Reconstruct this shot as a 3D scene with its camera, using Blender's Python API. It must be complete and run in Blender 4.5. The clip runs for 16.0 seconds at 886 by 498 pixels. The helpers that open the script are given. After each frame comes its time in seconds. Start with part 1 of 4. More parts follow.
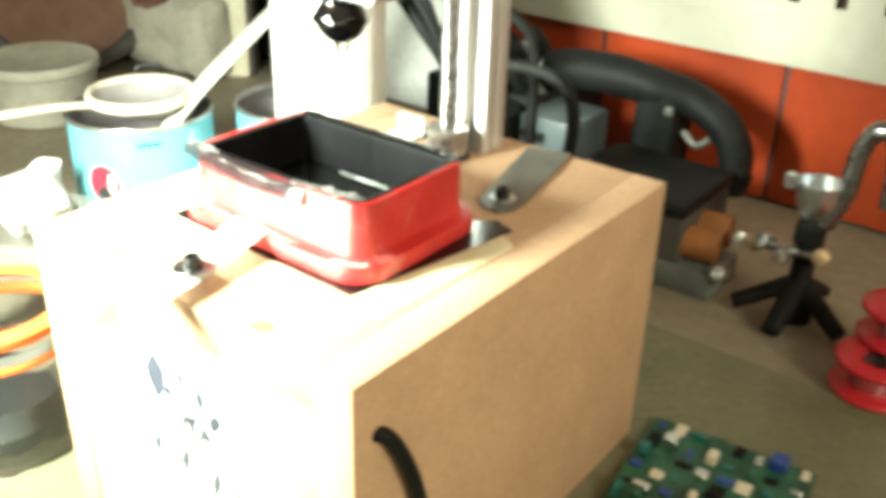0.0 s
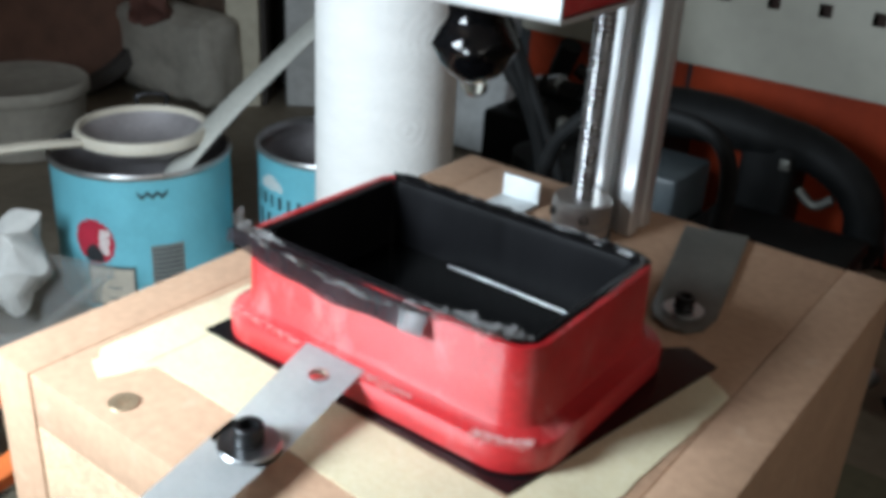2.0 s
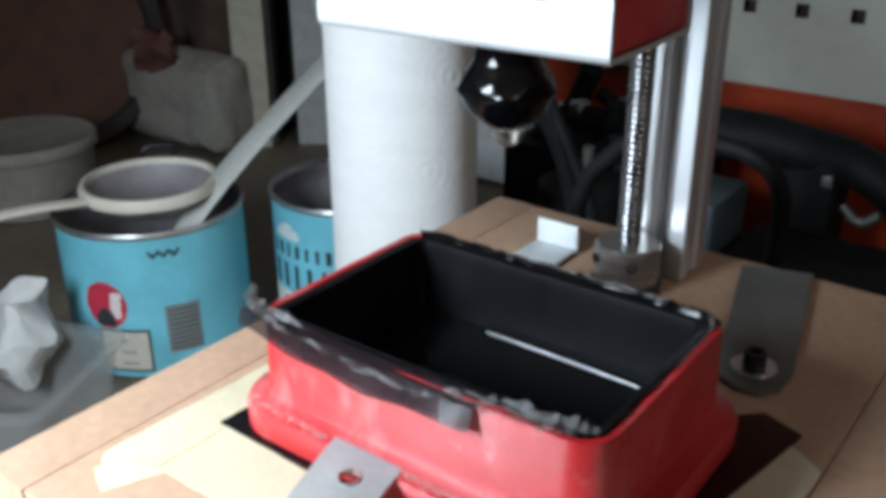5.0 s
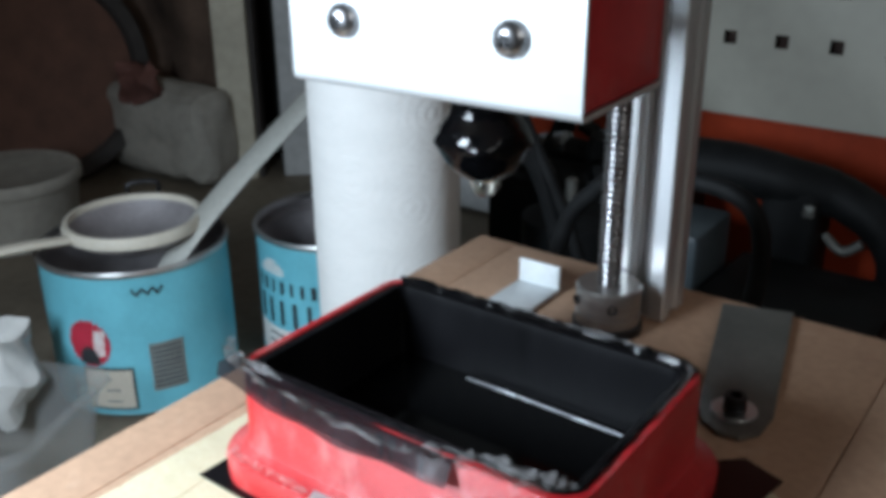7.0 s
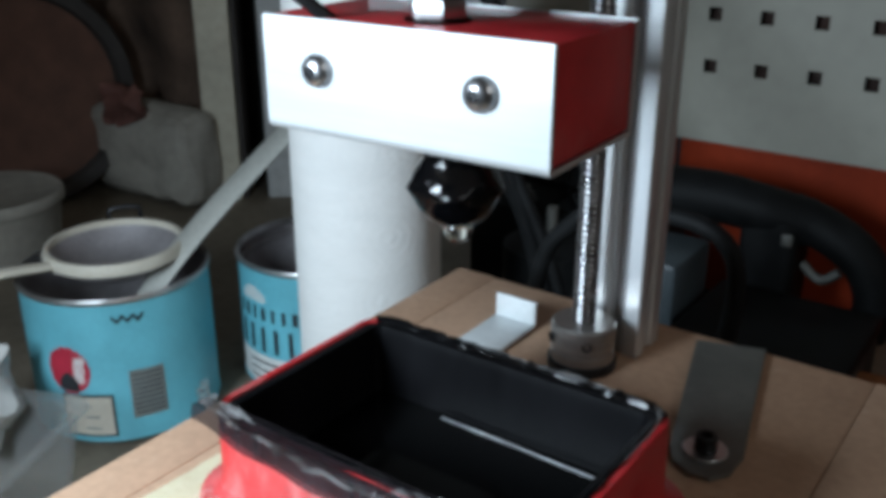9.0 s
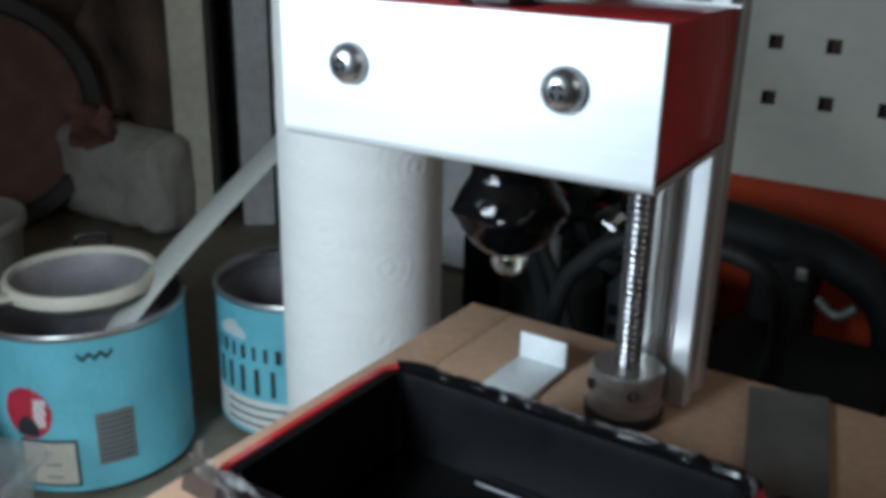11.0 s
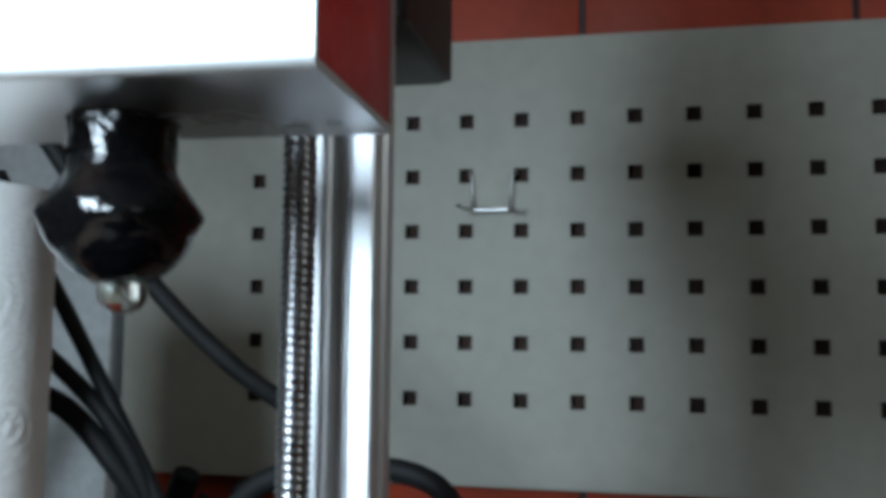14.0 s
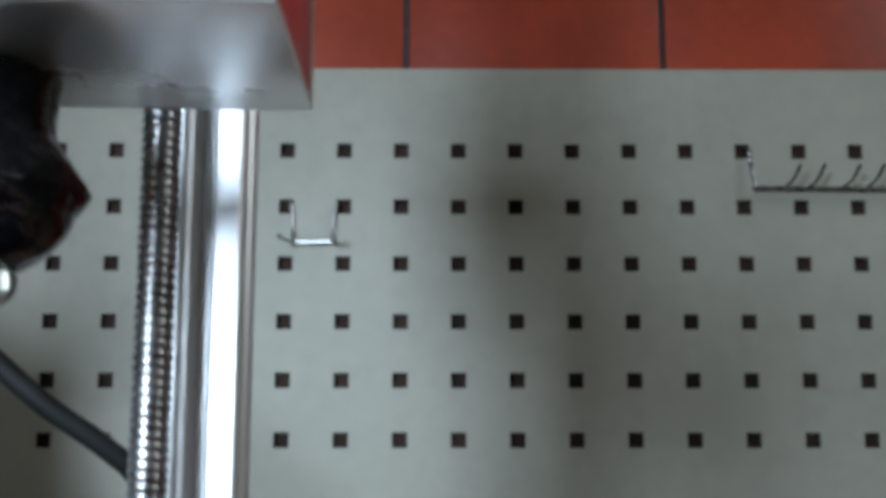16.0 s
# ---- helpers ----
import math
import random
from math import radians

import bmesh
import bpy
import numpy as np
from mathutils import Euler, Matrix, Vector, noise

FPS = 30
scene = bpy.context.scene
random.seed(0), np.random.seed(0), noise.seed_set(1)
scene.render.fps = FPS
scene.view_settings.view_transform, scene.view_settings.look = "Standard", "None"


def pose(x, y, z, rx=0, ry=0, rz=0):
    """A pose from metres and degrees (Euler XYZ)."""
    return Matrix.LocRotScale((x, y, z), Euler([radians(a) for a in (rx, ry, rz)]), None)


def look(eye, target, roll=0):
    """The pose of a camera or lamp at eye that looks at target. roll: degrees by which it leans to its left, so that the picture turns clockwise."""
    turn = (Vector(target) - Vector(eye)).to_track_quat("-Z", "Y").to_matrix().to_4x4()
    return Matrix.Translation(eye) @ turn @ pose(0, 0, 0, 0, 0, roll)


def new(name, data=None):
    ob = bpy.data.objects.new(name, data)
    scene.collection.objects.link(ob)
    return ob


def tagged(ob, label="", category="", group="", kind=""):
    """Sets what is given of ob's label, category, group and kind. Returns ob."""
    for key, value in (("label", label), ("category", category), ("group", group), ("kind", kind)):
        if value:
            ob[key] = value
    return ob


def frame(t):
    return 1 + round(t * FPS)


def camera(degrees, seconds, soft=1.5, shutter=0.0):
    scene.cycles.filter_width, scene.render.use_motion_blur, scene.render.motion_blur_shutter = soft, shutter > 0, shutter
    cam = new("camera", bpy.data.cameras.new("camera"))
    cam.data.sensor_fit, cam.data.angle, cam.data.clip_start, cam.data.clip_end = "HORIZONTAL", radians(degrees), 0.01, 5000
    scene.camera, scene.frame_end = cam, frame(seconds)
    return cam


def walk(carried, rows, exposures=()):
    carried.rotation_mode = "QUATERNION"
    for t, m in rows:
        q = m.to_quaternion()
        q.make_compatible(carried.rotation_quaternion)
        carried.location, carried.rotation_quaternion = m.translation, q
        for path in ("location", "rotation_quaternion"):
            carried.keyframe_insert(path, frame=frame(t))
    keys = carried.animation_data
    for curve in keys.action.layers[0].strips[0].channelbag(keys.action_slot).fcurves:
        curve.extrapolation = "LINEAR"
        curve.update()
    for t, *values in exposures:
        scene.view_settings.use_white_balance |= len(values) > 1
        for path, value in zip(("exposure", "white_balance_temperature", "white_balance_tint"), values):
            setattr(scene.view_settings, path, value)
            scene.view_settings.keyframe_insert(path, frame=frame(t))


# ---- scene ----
cam = camera(50.1, 16.0, soft=5.0, shutter=0.5)
ROWS = [
    (0, -0.0037, -0.0089, 0.3457, 37.84, -27.10, -1.64),
    (0.5, -0.0600, 0.0171, 0.3128, 39.93, -27.12, -1.11),
    (1, -0.0950, 0.0447, 0.3074, 38.96, -26.51, -2.99),
    (1.5, -0.1140, 0.0609, 0.3091, 38.00, -26.08, -3.38),
    (2, -0.1359, 0.0694, 0.3095, 37.38, -25.56, -3.20),
    (2.5, -0.1499, 0.0800, 0.3025, 37.65, -25.30, -2.58),
    (3, -0.1611, 0.0942, 0.3023, 37.57, -24.90, -1.96),
    (3.5, -0.1623, 0.0953, 0.2979, 37.41, -24.54, -1.19),
    (4, -0.1610, 0.0922, 0.3015, 37.38, -24.45, -0.48),
    (6.5, -0.1597, 0.0978, 0.3112, 36.39, -23.54, 0.59),
    (7, -0.1593, 0.0978, 0.3138, 36.26, -22.84, 0.47),
    (7.5, -0.1596, 0.0997, 0.3147, 36.06, -22.26, -0.11),
    (8, -0.1603, 0.0978, 0.3181, 35.78, -22.06, -0.13),
    (8.5, -0.1575, 0.0998, 0.3198, 35.81, -21.85, -0.29),
    (9, -0.1565, 0.1001, 0.3218, 35.63, -21.91, -0.08),
    (11.5, -0.2069, 0.1360, 0.2979, 31.98, -18.69, -1.99),
    (12, -0.2184, 0.1475, 0.2835, 24.73, -14.25, -2.79),
    (12.5, -0.2263, 0.1315, 0.2557, 21.37, -4.09, -2.59),
    (13, -0.2189, 0.1171, 0.2407, 18.81, 0.06, -1.57),
    (13.5, -0.2095, 0.1299, 0.2478, 16.01, 2.87, -0.75),
    (14, -0.2073, 0.1566, 0.2296, 12.28, 5.05, -0.62),
    (14.5, -0.2166, 0.1425, 0.2171, 9.50, 6.52, -0.63),
    (15, -0.2240, 0.1430, 0.2165, 5.26, 6.51, -0.38),
    (15.5, -0.2149, 0.1515, 0.2142, 2.18, 6.61, -0.22),
    (16, -0.2306, 0.1714, 0.2234, -0.41, 7.86, -0.04),
]
EXPOSURES = [(0.0, 2.6, 8000, -7), (0.5, 1.15, 7250, -7), (1.0, 0.55, 6650, 1), (1.5, 0.15, 6200, 7), (3.5, -0.05, 6000, 10), (6.5, -0.2, 5900, 10), (9.0, -0.35, 5800, 7),
             (11.5, -0.5, 5850, 6), (13.0, -0.35, 5850, 5), (13.8, -0.05, 5700, 5), (14.5, 0.5, 5600, 5), (15.5, 0.75, 5650, 6), (16.0, 0.82, 5650, 6)]
walk(cam, [(t, pose(x, y, z, 90 + pitch, roll, yaw)) for t, x, y, z, yaw, pitch, roll in ROWS], EXPOSURES)

# ---- light: daylight fill from one added unseen window, right of and behind the path ----
world = bpy.data.worlds.new("world")
scene.world = world
world.use_nodes = True
wn = world.node_tree
sky = wn.nodes.new("ShaderNodeTexSky")
sky.sky_type, sky.sun_disc = "NISHITA", False
sky.sun_elevation, sky.sun_rotation = radians(35), radians(200)
wn.nodes["Background"].inputs[1].default_value = 0.06
wn.links.new(sky.outputs[0], wn.nodes["Background"].inputs[0])

WIN = Vector((1.6, -0.35, 1.3))      # middle of the added window in the east wall
WIN_W, WIN_H = 0.9, 1.1
lamp = bpy.data.lights.new("window_fill", "AREA")
lamp.shape, lamp.size, lamp.size_y = "RECTANGLE", WIN_W - 0.1, WIN_H - 0.1
lamp.energy, lamp.color = 7.4, (1.0, 0.92, 0.79)
lamp_ob = new("window_fill", lamp)
lamp_ob.matrix_world = look(WIN - Vector((0.04, 0, 0)), WIN - Vector((1.0, 0.0, 0.0)))

# the work lamp on the bench, beside the path, aimed at the machine
LAMP_AT = Vector((-0.415, -0.025, 0.328))
LAMP_AIM = Vector((-0.375, 0.32, 0.16))
key = bpy.data.lights.new("work_lamp_light", "AREA")
key.shape, key.size, key.size_y, key.spread = "RECTANGLE", 0.1, 0.15, radians(128)
key.energy, key.color = 1.7, (0.87, 0.96, 1.0)
key_ob = new("work_lamp_light", key)
key_ob.matrix_world = look(LAMP_AT, LAMP_AIM)


# ---- materials ----
def mat(name, col, rough=0.5, metal=0.0, var=0.12, scale=40.0, bump=0.0, bump_scale=None, col2=None, stretch=(1, 1, 1),
        spec=0.5, coat=0.0, fine=0.06, trans=0.0, ior=1.45, alpha=1.0):
    m = bpy.data.materials.new(name)
    m.use_nodes = True
    n, l = m.node_tree.nodes, m.node_tree.links
    b = n["Principled BSDF"]
    tc = n.new("ShaderNodeTexCoord")
    mp = n.new("ShaderNodeMapping")
    mp.inputs["Scale"].default_value = stretch
    l.new(tc.outputs["Object"], mp.inputs[0])
    big = n.new("ShaderNodeTexNoise")
    big.inputs["Scale"].default_value, big.inputs["Detail"].default_value = scale, 5
    l.new(mp.outputs[0], big.inputs[0])
    small = n.new("ShaderNodeTexNoise")
    small.inputs["Scale"].default_value, small.inputs["Detail"].default_value = scale * 12, 3
    l.new(mp.outputs[0], small.inputs[0])
    ramp = n.new("ShaderNodeValToRGB")
    dark = [max(c * (1 - var * 2), 0) for c in col]
    light = col2 if col2 else [min(c * (1 + var), 1) for c in col]
    ramp.color_ramp.elements[0].position, ramp.color_ramp.elements[1].position = 0.3, 0.7
    ramp.color_ramp.elements[0].color = (*dark, 1)
    ramp.color_ramp.elements[1].color = (*light, 1)
    l.new(big.outputs[0], ramp.inputs[0])
    mix = n.new("ShaderNodeMix")
    mix.data_type, mix.blend_type = "RGBA", "OVERLAY"
    mix.inputs[0].default_value = fine * 4
    l.new(ramp.outputs[0], mix.inputs[6])
    l.new(small.outputs[0], mix.inputs[7])
    l.new(mix.outputs[2], b.inputs["Base Color"])
    rr = n.new("ShaderNodeMapRange")
    rr.inputs["To Min"].default_value, rr.inputs["To Max"].default_value = max(rough - 0.08, 0.02), min(rough + 0.1, 1)
    l.new(big.outputs[0], rr.inputs[0])
    l.new(rr.outputs[0], b.inputs["Roughness"])
    b.inputs["Metallic"].default_value = metal
    b.inputs["Specular IOR Level"].default_value = spec
    b.inputs["Coat Weight"].default_value = coat
    b.inputs["Transmission Weight"].default_value = trans
    b.inputs["IOR"].default_value = ior
    b.inputs["Alpha"].default_value = alpha
    if bump:
        bt = n.new("ShaderNodeTexNoise")
        bt.inputs["Scale"].default_value, bt.inputs["Detail"].default_value = bump_scale or scale * 8, 4
        l.new(mp.outputs[0], bt.inputs[0])
        bp = n.new("ShaderNodeBump")
        bp.inputs["Strength"].default_value, bp.inputs["Distance"].default_value = bump, 0.001
        l.new(bt.outputs[0], bp.inputs["Height"])
        l.new(bp.outputs[0], b.inputs["Normal"])
    return m


def layered(m, scale, strength=0.5, distance=0.0004, axis="Z"):
    """Fine print layers on a plastic part."""
    n, l = m.node_tree.nodes, m.node_tree.links
    w = n.new("ShaderNodeTexWave")
    w.bands_direction = axis
    w.inputs["Scale"].default_value, w.inputs["Distortion"].default_value, w.inputs["Detail"].default_value = scale, 0.6, 2
    tc = n.new("ShaderNodeTexCoord")
    l.new(tc.outputs["Object"], w.inputs[0])
    bp = n.new("ShaderNodeBump")
    bp.inputs["Strength"].default_value, bp.inputs["Distance"].default_value = strength, distance
    l.new(w.outputs[0], bp.inputs["Height"])
    l.new(bp.outputs[0], n["Principled BSDF"].inputs["Normal"])
    return m


def stained(m, colour, scale, low, high, amount, rough=None, stretch=(1, 1, 1)):
    """Patches of dust or wear with a shape of their own over a material."""
    n, l = m.node_tree.nodes, m.node_tree.links
    b = n["Principled BSDF"]
    src = b.inputs["Base Color"].links[0].from_socket
    tc = n.new("ShaderNodeTexCoord")
    mp = n.new("ShaderNodeMapping")
    mp.inputs["Scale"].default_value = stretch
    l.new(tc.outputs["Object"], mp.inputs[0])
    no = n.new("ShaderNodeTexNoise")
    no.inputs["Scale"].default_value, no.inputs["Detail"].default_value, no.inputs["Roughness"].default_value = scale, 8, 0.68
    l.new(mp.outputs[0], no.inputs[0])
    mr = n.new("ShaderNodeMapRange")
    mr.inputs["From Min"].default_value, mr.inputs["From Max"].default_value = low, high
    mr.inputs["To Max"].default_value = amount
    l.new(no.outputs[0], mr.inputs[0])
    mix = n.new("ShaderNodeMix")
    mix.data_type = "RGBA"
    l.new(mr.outputs[0], mix.inputs[0])
    l.new(src, mix.inputs[6])
    mix.inputs[7].default_value = (*colour, 1)
    l.new(mix.outputs[2], b.inputs["Base Color"])
    return m


M_MDF = mat("mdf", (0.51, 0.325, 0.212), 0.8, var=0.045, scale=28, bump=0.2, bump_scale=900, fine=0.05)
M_MDF_EDGE = mat("mdf_edge", (0.56, 0.385, 0.25), 0.85, var=0.08, scale=60, bump=0.3, bump_scale=700, fine=0.12)
M_RED = layered(mat("red_print", (0.55, 0.022, 0.03), 0.38, var=0.1, scale=60, col2=(0.6, 0.04, 0.045), coat=0.15), 900, 0.35)
M_REDVAT = layered(mat("red_print_dusty", (0.52, 0.016, 0.022), 0.34, var=0.1, scale=45, col2=(0.57, 0.032, 0.036), coat=0.25), 1100, 0.3)
M_DUST = mat("sanding_dust", (0.82, 0.62, 0.6), 0.9, var=0.1, scale=260)
M_PLATE = mat("aluminium_sheet", (0.62, 0.64, 0.65), 0.44, 0.5, var=0.04, scale=30, stretch=(0.15, 1, 3), fine=0.03)
M_PLATE_B = mat("polished_sheet", (0.82, 0.83, 0.84), 0.28, 1.0, var=0.03, scale=30, fine=0.02)
M_BLACK = layered(mat("black_print", (0.012, 0.0125, 0.014), 0.42, var=0.2, scale=50, col2=(0.02, 0.021, 0.024)), 900, 0.4)
M_STEEL = mat("zinc_steel", (0.62, 0.64, 0.66), 0.3, 1.0, var=0.1, scale=120, bump=0.08)
M_STRAP = mat("galvanised_strap", (0.66, 0.69, 0.7), 0.5, 0.12, var=0.08, scale=50, fine=0.05, bump=0.05)
# grey metal darkened further: the side bracket's shade is in this colour
M_DULL_SHADED = mat("dull_plate_shaded", (0.19, 0.19, 0.175), 0.5, 0.6, var=0.12, scale=60, fine=0.05)
M_DARKSTEEL = mat("dark_steel", (0.27, 0.27, 0.28), 0.27, 1.0, var=0.15, scale=120)
M_OXIDE = mat("black_oxide", (0.03, 0.03, 0.032), 0.4, 0.7, var=0.2, scale=200)
M_CHROME = mat("polished_screw", (0.5, 0.5, 0.52), 0.28, 1.0, var=0.05, scale=80)
M_BRASS = mat("brass_screw", (0.5, 0.37, 0.24), 0.45, 0.6, var=0.1, scale=300)
M_ALU = mat("anodised_aluminium", (0.78, 0.8, 0.82), 0.46, 0.85, var=0.05, scale=20, stretch=(1, 1, 0.05))
M_TAPE = mat("masking_tape", (0.74, 0.67, 0.46), 0.75, var=0.05, scale=60, bump=0.14, bump_scale=400)
M_RESIN = mat("black_resin", (0.0025, 0.0025, 0.003), 0.07, var=0.1, scale=20, spec=0.4, bump=0.4, bump_scale=330)
M_POOL = mat("black_resin_pool", (0.002, 0.002, 0.0022), 0.05, var=0.05, scale=8, spec=0.34, fine=0.0)
M_LINING = mat("black_lining", (0.0055, 0.0055, 0.0065), 0.36, var=0.2, scale=60, spec=0.15, bump=0.12, bump_scale=500, stretch=(1, 1, 0.2))
M_SMOKE = mat("smoky_film", (0.045, 0.036, 0.042), 0.24, var=0.25, scale=60, bump=0.35, bump_scale=110, alpha=0.8)
M_FILM = mat("black_film", (0.008, 0.008, 0.009), 0.2, var=0.2, scale=40, bump=0.2, bump_scale=60)
M_CLEAR = mat("clear_film", (0.7, 0.68, 0.68), 0.16, var=0.1, scale=200, bump=0.5, bump_scale=180, trans=0.6, ior=1.3, alpha=0.34)
M_PEG = mat("pegboard_enamel", (0.385, 0.375, 0.32), 0.5, var=0.06, scale=6, fine=0.03)
M_HOLE_SHEET = mat("dark_hole_sheet", (0.05, 0.028, 0.022), 0.9, var=0.3, scale=30)
M_ORANGE = mat("orange_panel", (0.34, 0.042, 0.012), 0.5, var=0.12, scale=10, fine=0.05)
M_DESK = mat("desk_mat", (0.165, 0.16, 0.105), 0.6, var=0.12, scale=14, fine=0.08)
M_DESK2 = mat("desk_board", (0.27, 0.23, 0.175), 0.65, var=0.1, scale=9, fine=0.08)
M_PAPER = mat("kitchen_paper", (0.81, 0.805, 0.785), 0.95, var=0.02, scale=50, fine=0.03, bump=0.55, bump_scale=260, stretch=(1, 1, 2.5))
M_CAN = mat("blue_label", (0.17, 0.5, 0.6), 0.45, var=0.07, scale=30, fine=0.03)
M_CANTIN = mat("tin_rim", (0.6, 0.6, 0.6), 0.35, 0.9, var=0.08, scale=60)
M_CANIN = mat("tin_inside", (0.33, 0.31, 0.32), 0.55, 0.4, var=0.12, scale=40)
M_WHITE = mat("white_plastic", (0.72, 0.71, 0.67), 0.5, var=0.06, scale=25)
M_CREAM = mat("cream_plastic", (0.67, 0.62, 0.52), 0.5, var=0.05, scale=40)
M_WALL = mat("painted_wall", (0.45, 0.44, 0.41), 0.8, var=0.08, scale=4, bump=0.2, bump_scale=120)
M_CABLE = mat("black_rubber", (0.008, 0.0085, 0.009), 0.62, var=0.2, scale=80, spec=0.2)
M_INK = mat("dark_ink", (0.03, 0.035, 0.04), 0.6, var=0.2, scale=80)
M_GREYBAR = mat("grey_print", (0.13, 0.16, 0.17), 0.6, var=0.15, scale=80)
M_DARKRED = mat("red_ink", (0.5, 0.03, 0.06), 0.5, var=0.1, scale=80)
M_STICK = mat("white_sticker", (0.78, 0.78, 0.76), 0.5, var=0.03, scale=40)

stained(M_REDVAT, (0.8, 0.5, 0.47), 42, 0.5, 0.72, 0.4, stretch=(1, 1, 0.6))
stained(M_RED, (0.85, 0.42, 0.38), 60, 0.56, 0.78, 0.22, stretch=(0.5, 1, 1))
stained(M_MDF, (0.33, 0.2, 0.13), 22, 0.56, 0.74, 0.35)
stained(M_MDF, (0.66, 0.52, 0.4), 75, 0.6, 0.75, 0.3)
stained(M_MDF_EDGE, (0.36, 0.23, 0.15), 40, 0.52, 0.72, 0.4, stretch=(1, 1, 4))
stained(M_TAPE, (0.5, 0.37, 0.2), 90, 0.6, 0.72, 0.4)
stained(M_PEG, (0.27, 0.26, 0.22), 9, 0.55, 0.78, 0.3)
stained(M_ORANGE, (0.2, 0.03, 0.012), 12, 0.52, 0.75, 0.5)
stained(M_PLATE, (0.5, 0.51, 0.52), 90, 0.58, 0.75, 0.35, stretch=(0.25, 1, 1))
stained(M_STRAP, (0.36, 0.36, 0.36), 70, 0.55, 0.75, 0.4)
stained(M_DESK, (0.28, 0.26, 0.2), 26, 0.55, 0.75, 0.4)


# ---- mesh helpers ----
def finish(name, bm, material, parent=None, label="", smooth=None):
    me = bpy.data.meshes.new(name)
    bmesh.ops.recalc_face_normals(bm, faces=bm.faces)
    if smooth is not None:
        lim = radians(smooth)
        for f in bm.faces:
            f.smooth = True
        for e in bm.edges:
            if len(e.link_faces) == 2 and e.calc_face_angle(0) > lim:
                e.smooth = False
    bm.to_mesh(me)
    bm.free()
    for mm in (material if isinstance(material, (list, tuple)) else [material]):
        me.materials.append(mm)
    ob = new(name, me)
    if parent is not None:
        ob.parent = parent
    if label:
        ob["label"] = label
    return ob


def part(name, bm, material, parent, label="", smooth=40):
    return finish(name, bm, material, parent, label, smooth)


def thing(name, label, category, at=(0, 0, 0), rz=0.0, group="", kind=""):
    e = new(name)
    e.empty_display_size = 0.01
    e.matrix_world = pose(*at, 0, 0, rz)
    return tagged(e, label, category, group, kind)


def box(x0, x1, y0, y1, z0, z1, bevel=0.0, seg=2, bm=None):
    b = bmesh.new() if bm is None else bm
    r = bmesh.ops.create_cube(b, size=1)
    for v in r["verts"]:
        v.co = Vector(((x0 + x1) / 2 + v.co.x * (x1 - x0), (y0 + y1) / 2 + v.co.y * (y1 - y0), (z0 + z1) / 2 + v.co.z * (z1 - z0)))
    if bevel:
        es = list({e for v in r["verts"] for e in v.link_edges})
        bmesh.ops.bevel(b, geom=es, offset=bevel, segments=seg, affect="EDGES", profile=0.5)
    return b


def lathe(profile, n=48, at=(0, 0, 0), bm=None, cap=True, axis=None):
    """Turned shape: profile is a list of (radius, height)."""
    b = bmesh.new() if bm is None else bm
    rings = []
    m = Matrix.Translation(at) @ (Vector((0, 0, 1)).rotation_difference(Vector(axis)).to_matrix().to_4x4() if axis else Matrix())
    for r, z in profile:
        rings.append([b.verts.new(m @ Vector((r * math.cos(2 * math.pi * i / n), r * math.sin(2 * math.pi * i / n), z))) for i in range(n)])
    for a, c in zip(rings, rings[1:]):
        for i in range(n):
            b.faces.new((a[i], a[(i + 1) % n], c[(i + 1) % n], c[i]))
    if cap:
        b.faces.new(rings[0][::-1])
        b.faces.new(rings[-1])
    return b


def prism(points, z0, z1, bevel=0.0, bm=None, seg=2):
    """Upright prism over a plan outline."""
    b = bmesh.new() if bm is None else bm
    lo = [b.verts.new((x, y, z0)) for x, y in points]
    hi = [b.verts.new((x, y, z1)) for x, y in points]
    k = len(points)
    fs = [b.faces.new(lo[::-1]), b.faces.new(hi)]
    for i in range(k):
        b.faces.new((lo[i], lo[(i + 1) % k], hi[(i + 1) % k], hi[i]))
    if bevel:
        es = [e for f in fs for e in f.edges]
        bmesh.ops.bevel(b, geom=es, offset=bevel, segments=seg, affect="EDGES", profile=0.5)
    return b


def rounded(x0, x1, y0, y1, r, k=6):
    pts = []
    for cx, cy, a0 in ((x1 - r, y1 - r, 0), (x0 + r, y1 - r, 90), (x0 + r, y0 + r, 180), (x1 - r, y0 + r, 270)):
        pts += [(cx + r * math.cos(radians(a0 + 90 * i / k)), cy + r * math.sin(radians(a0 + 90 * i / k))) for i in range(k + 1)]
    return pts


def loft(loops, closed_ends=(True, True), bm=None):
    b = bmesh.new() if bm is None else bm
    rs = [[b.verts.new(p) for p in lp] for lp in loops]
    k = len(rs[0])
    for a, c in zip(rs, rs[1:]):
        for i in range(k):
            b.faces.new((a[i], a[(i + 1) % k], c[(i + 1) % k], c[i]))
    if closed_ends[0]:
        b.faces.new(rs[0][::-1])
    if closed_ends[1]:
        b.faces.new(rs[-1])
    return b


def smooth_path(pts, per=10):
    p = [Vector(q) for q in pts]
    p = [2 * p[0] - p[1]] + p + [2 * p[-1] - p[-2]]
    out = []
    for i in range(1, len(p) - 2):
        for j in range(per):
            t = j / per
            out.append(0.5 * ((2 * p[i]) + (p[i + 1] - p[i - 1]) * t + (2 * p[i - 1] - 5 * p[i] + 4 * p[i + 1] - p[i + 2]) * t * t
                              + (3 * p[i] - p[i - 1] - 3 * p[i + 1] + p[i + 2]) * t ** 3))
    out.append(p[-2])
    return out


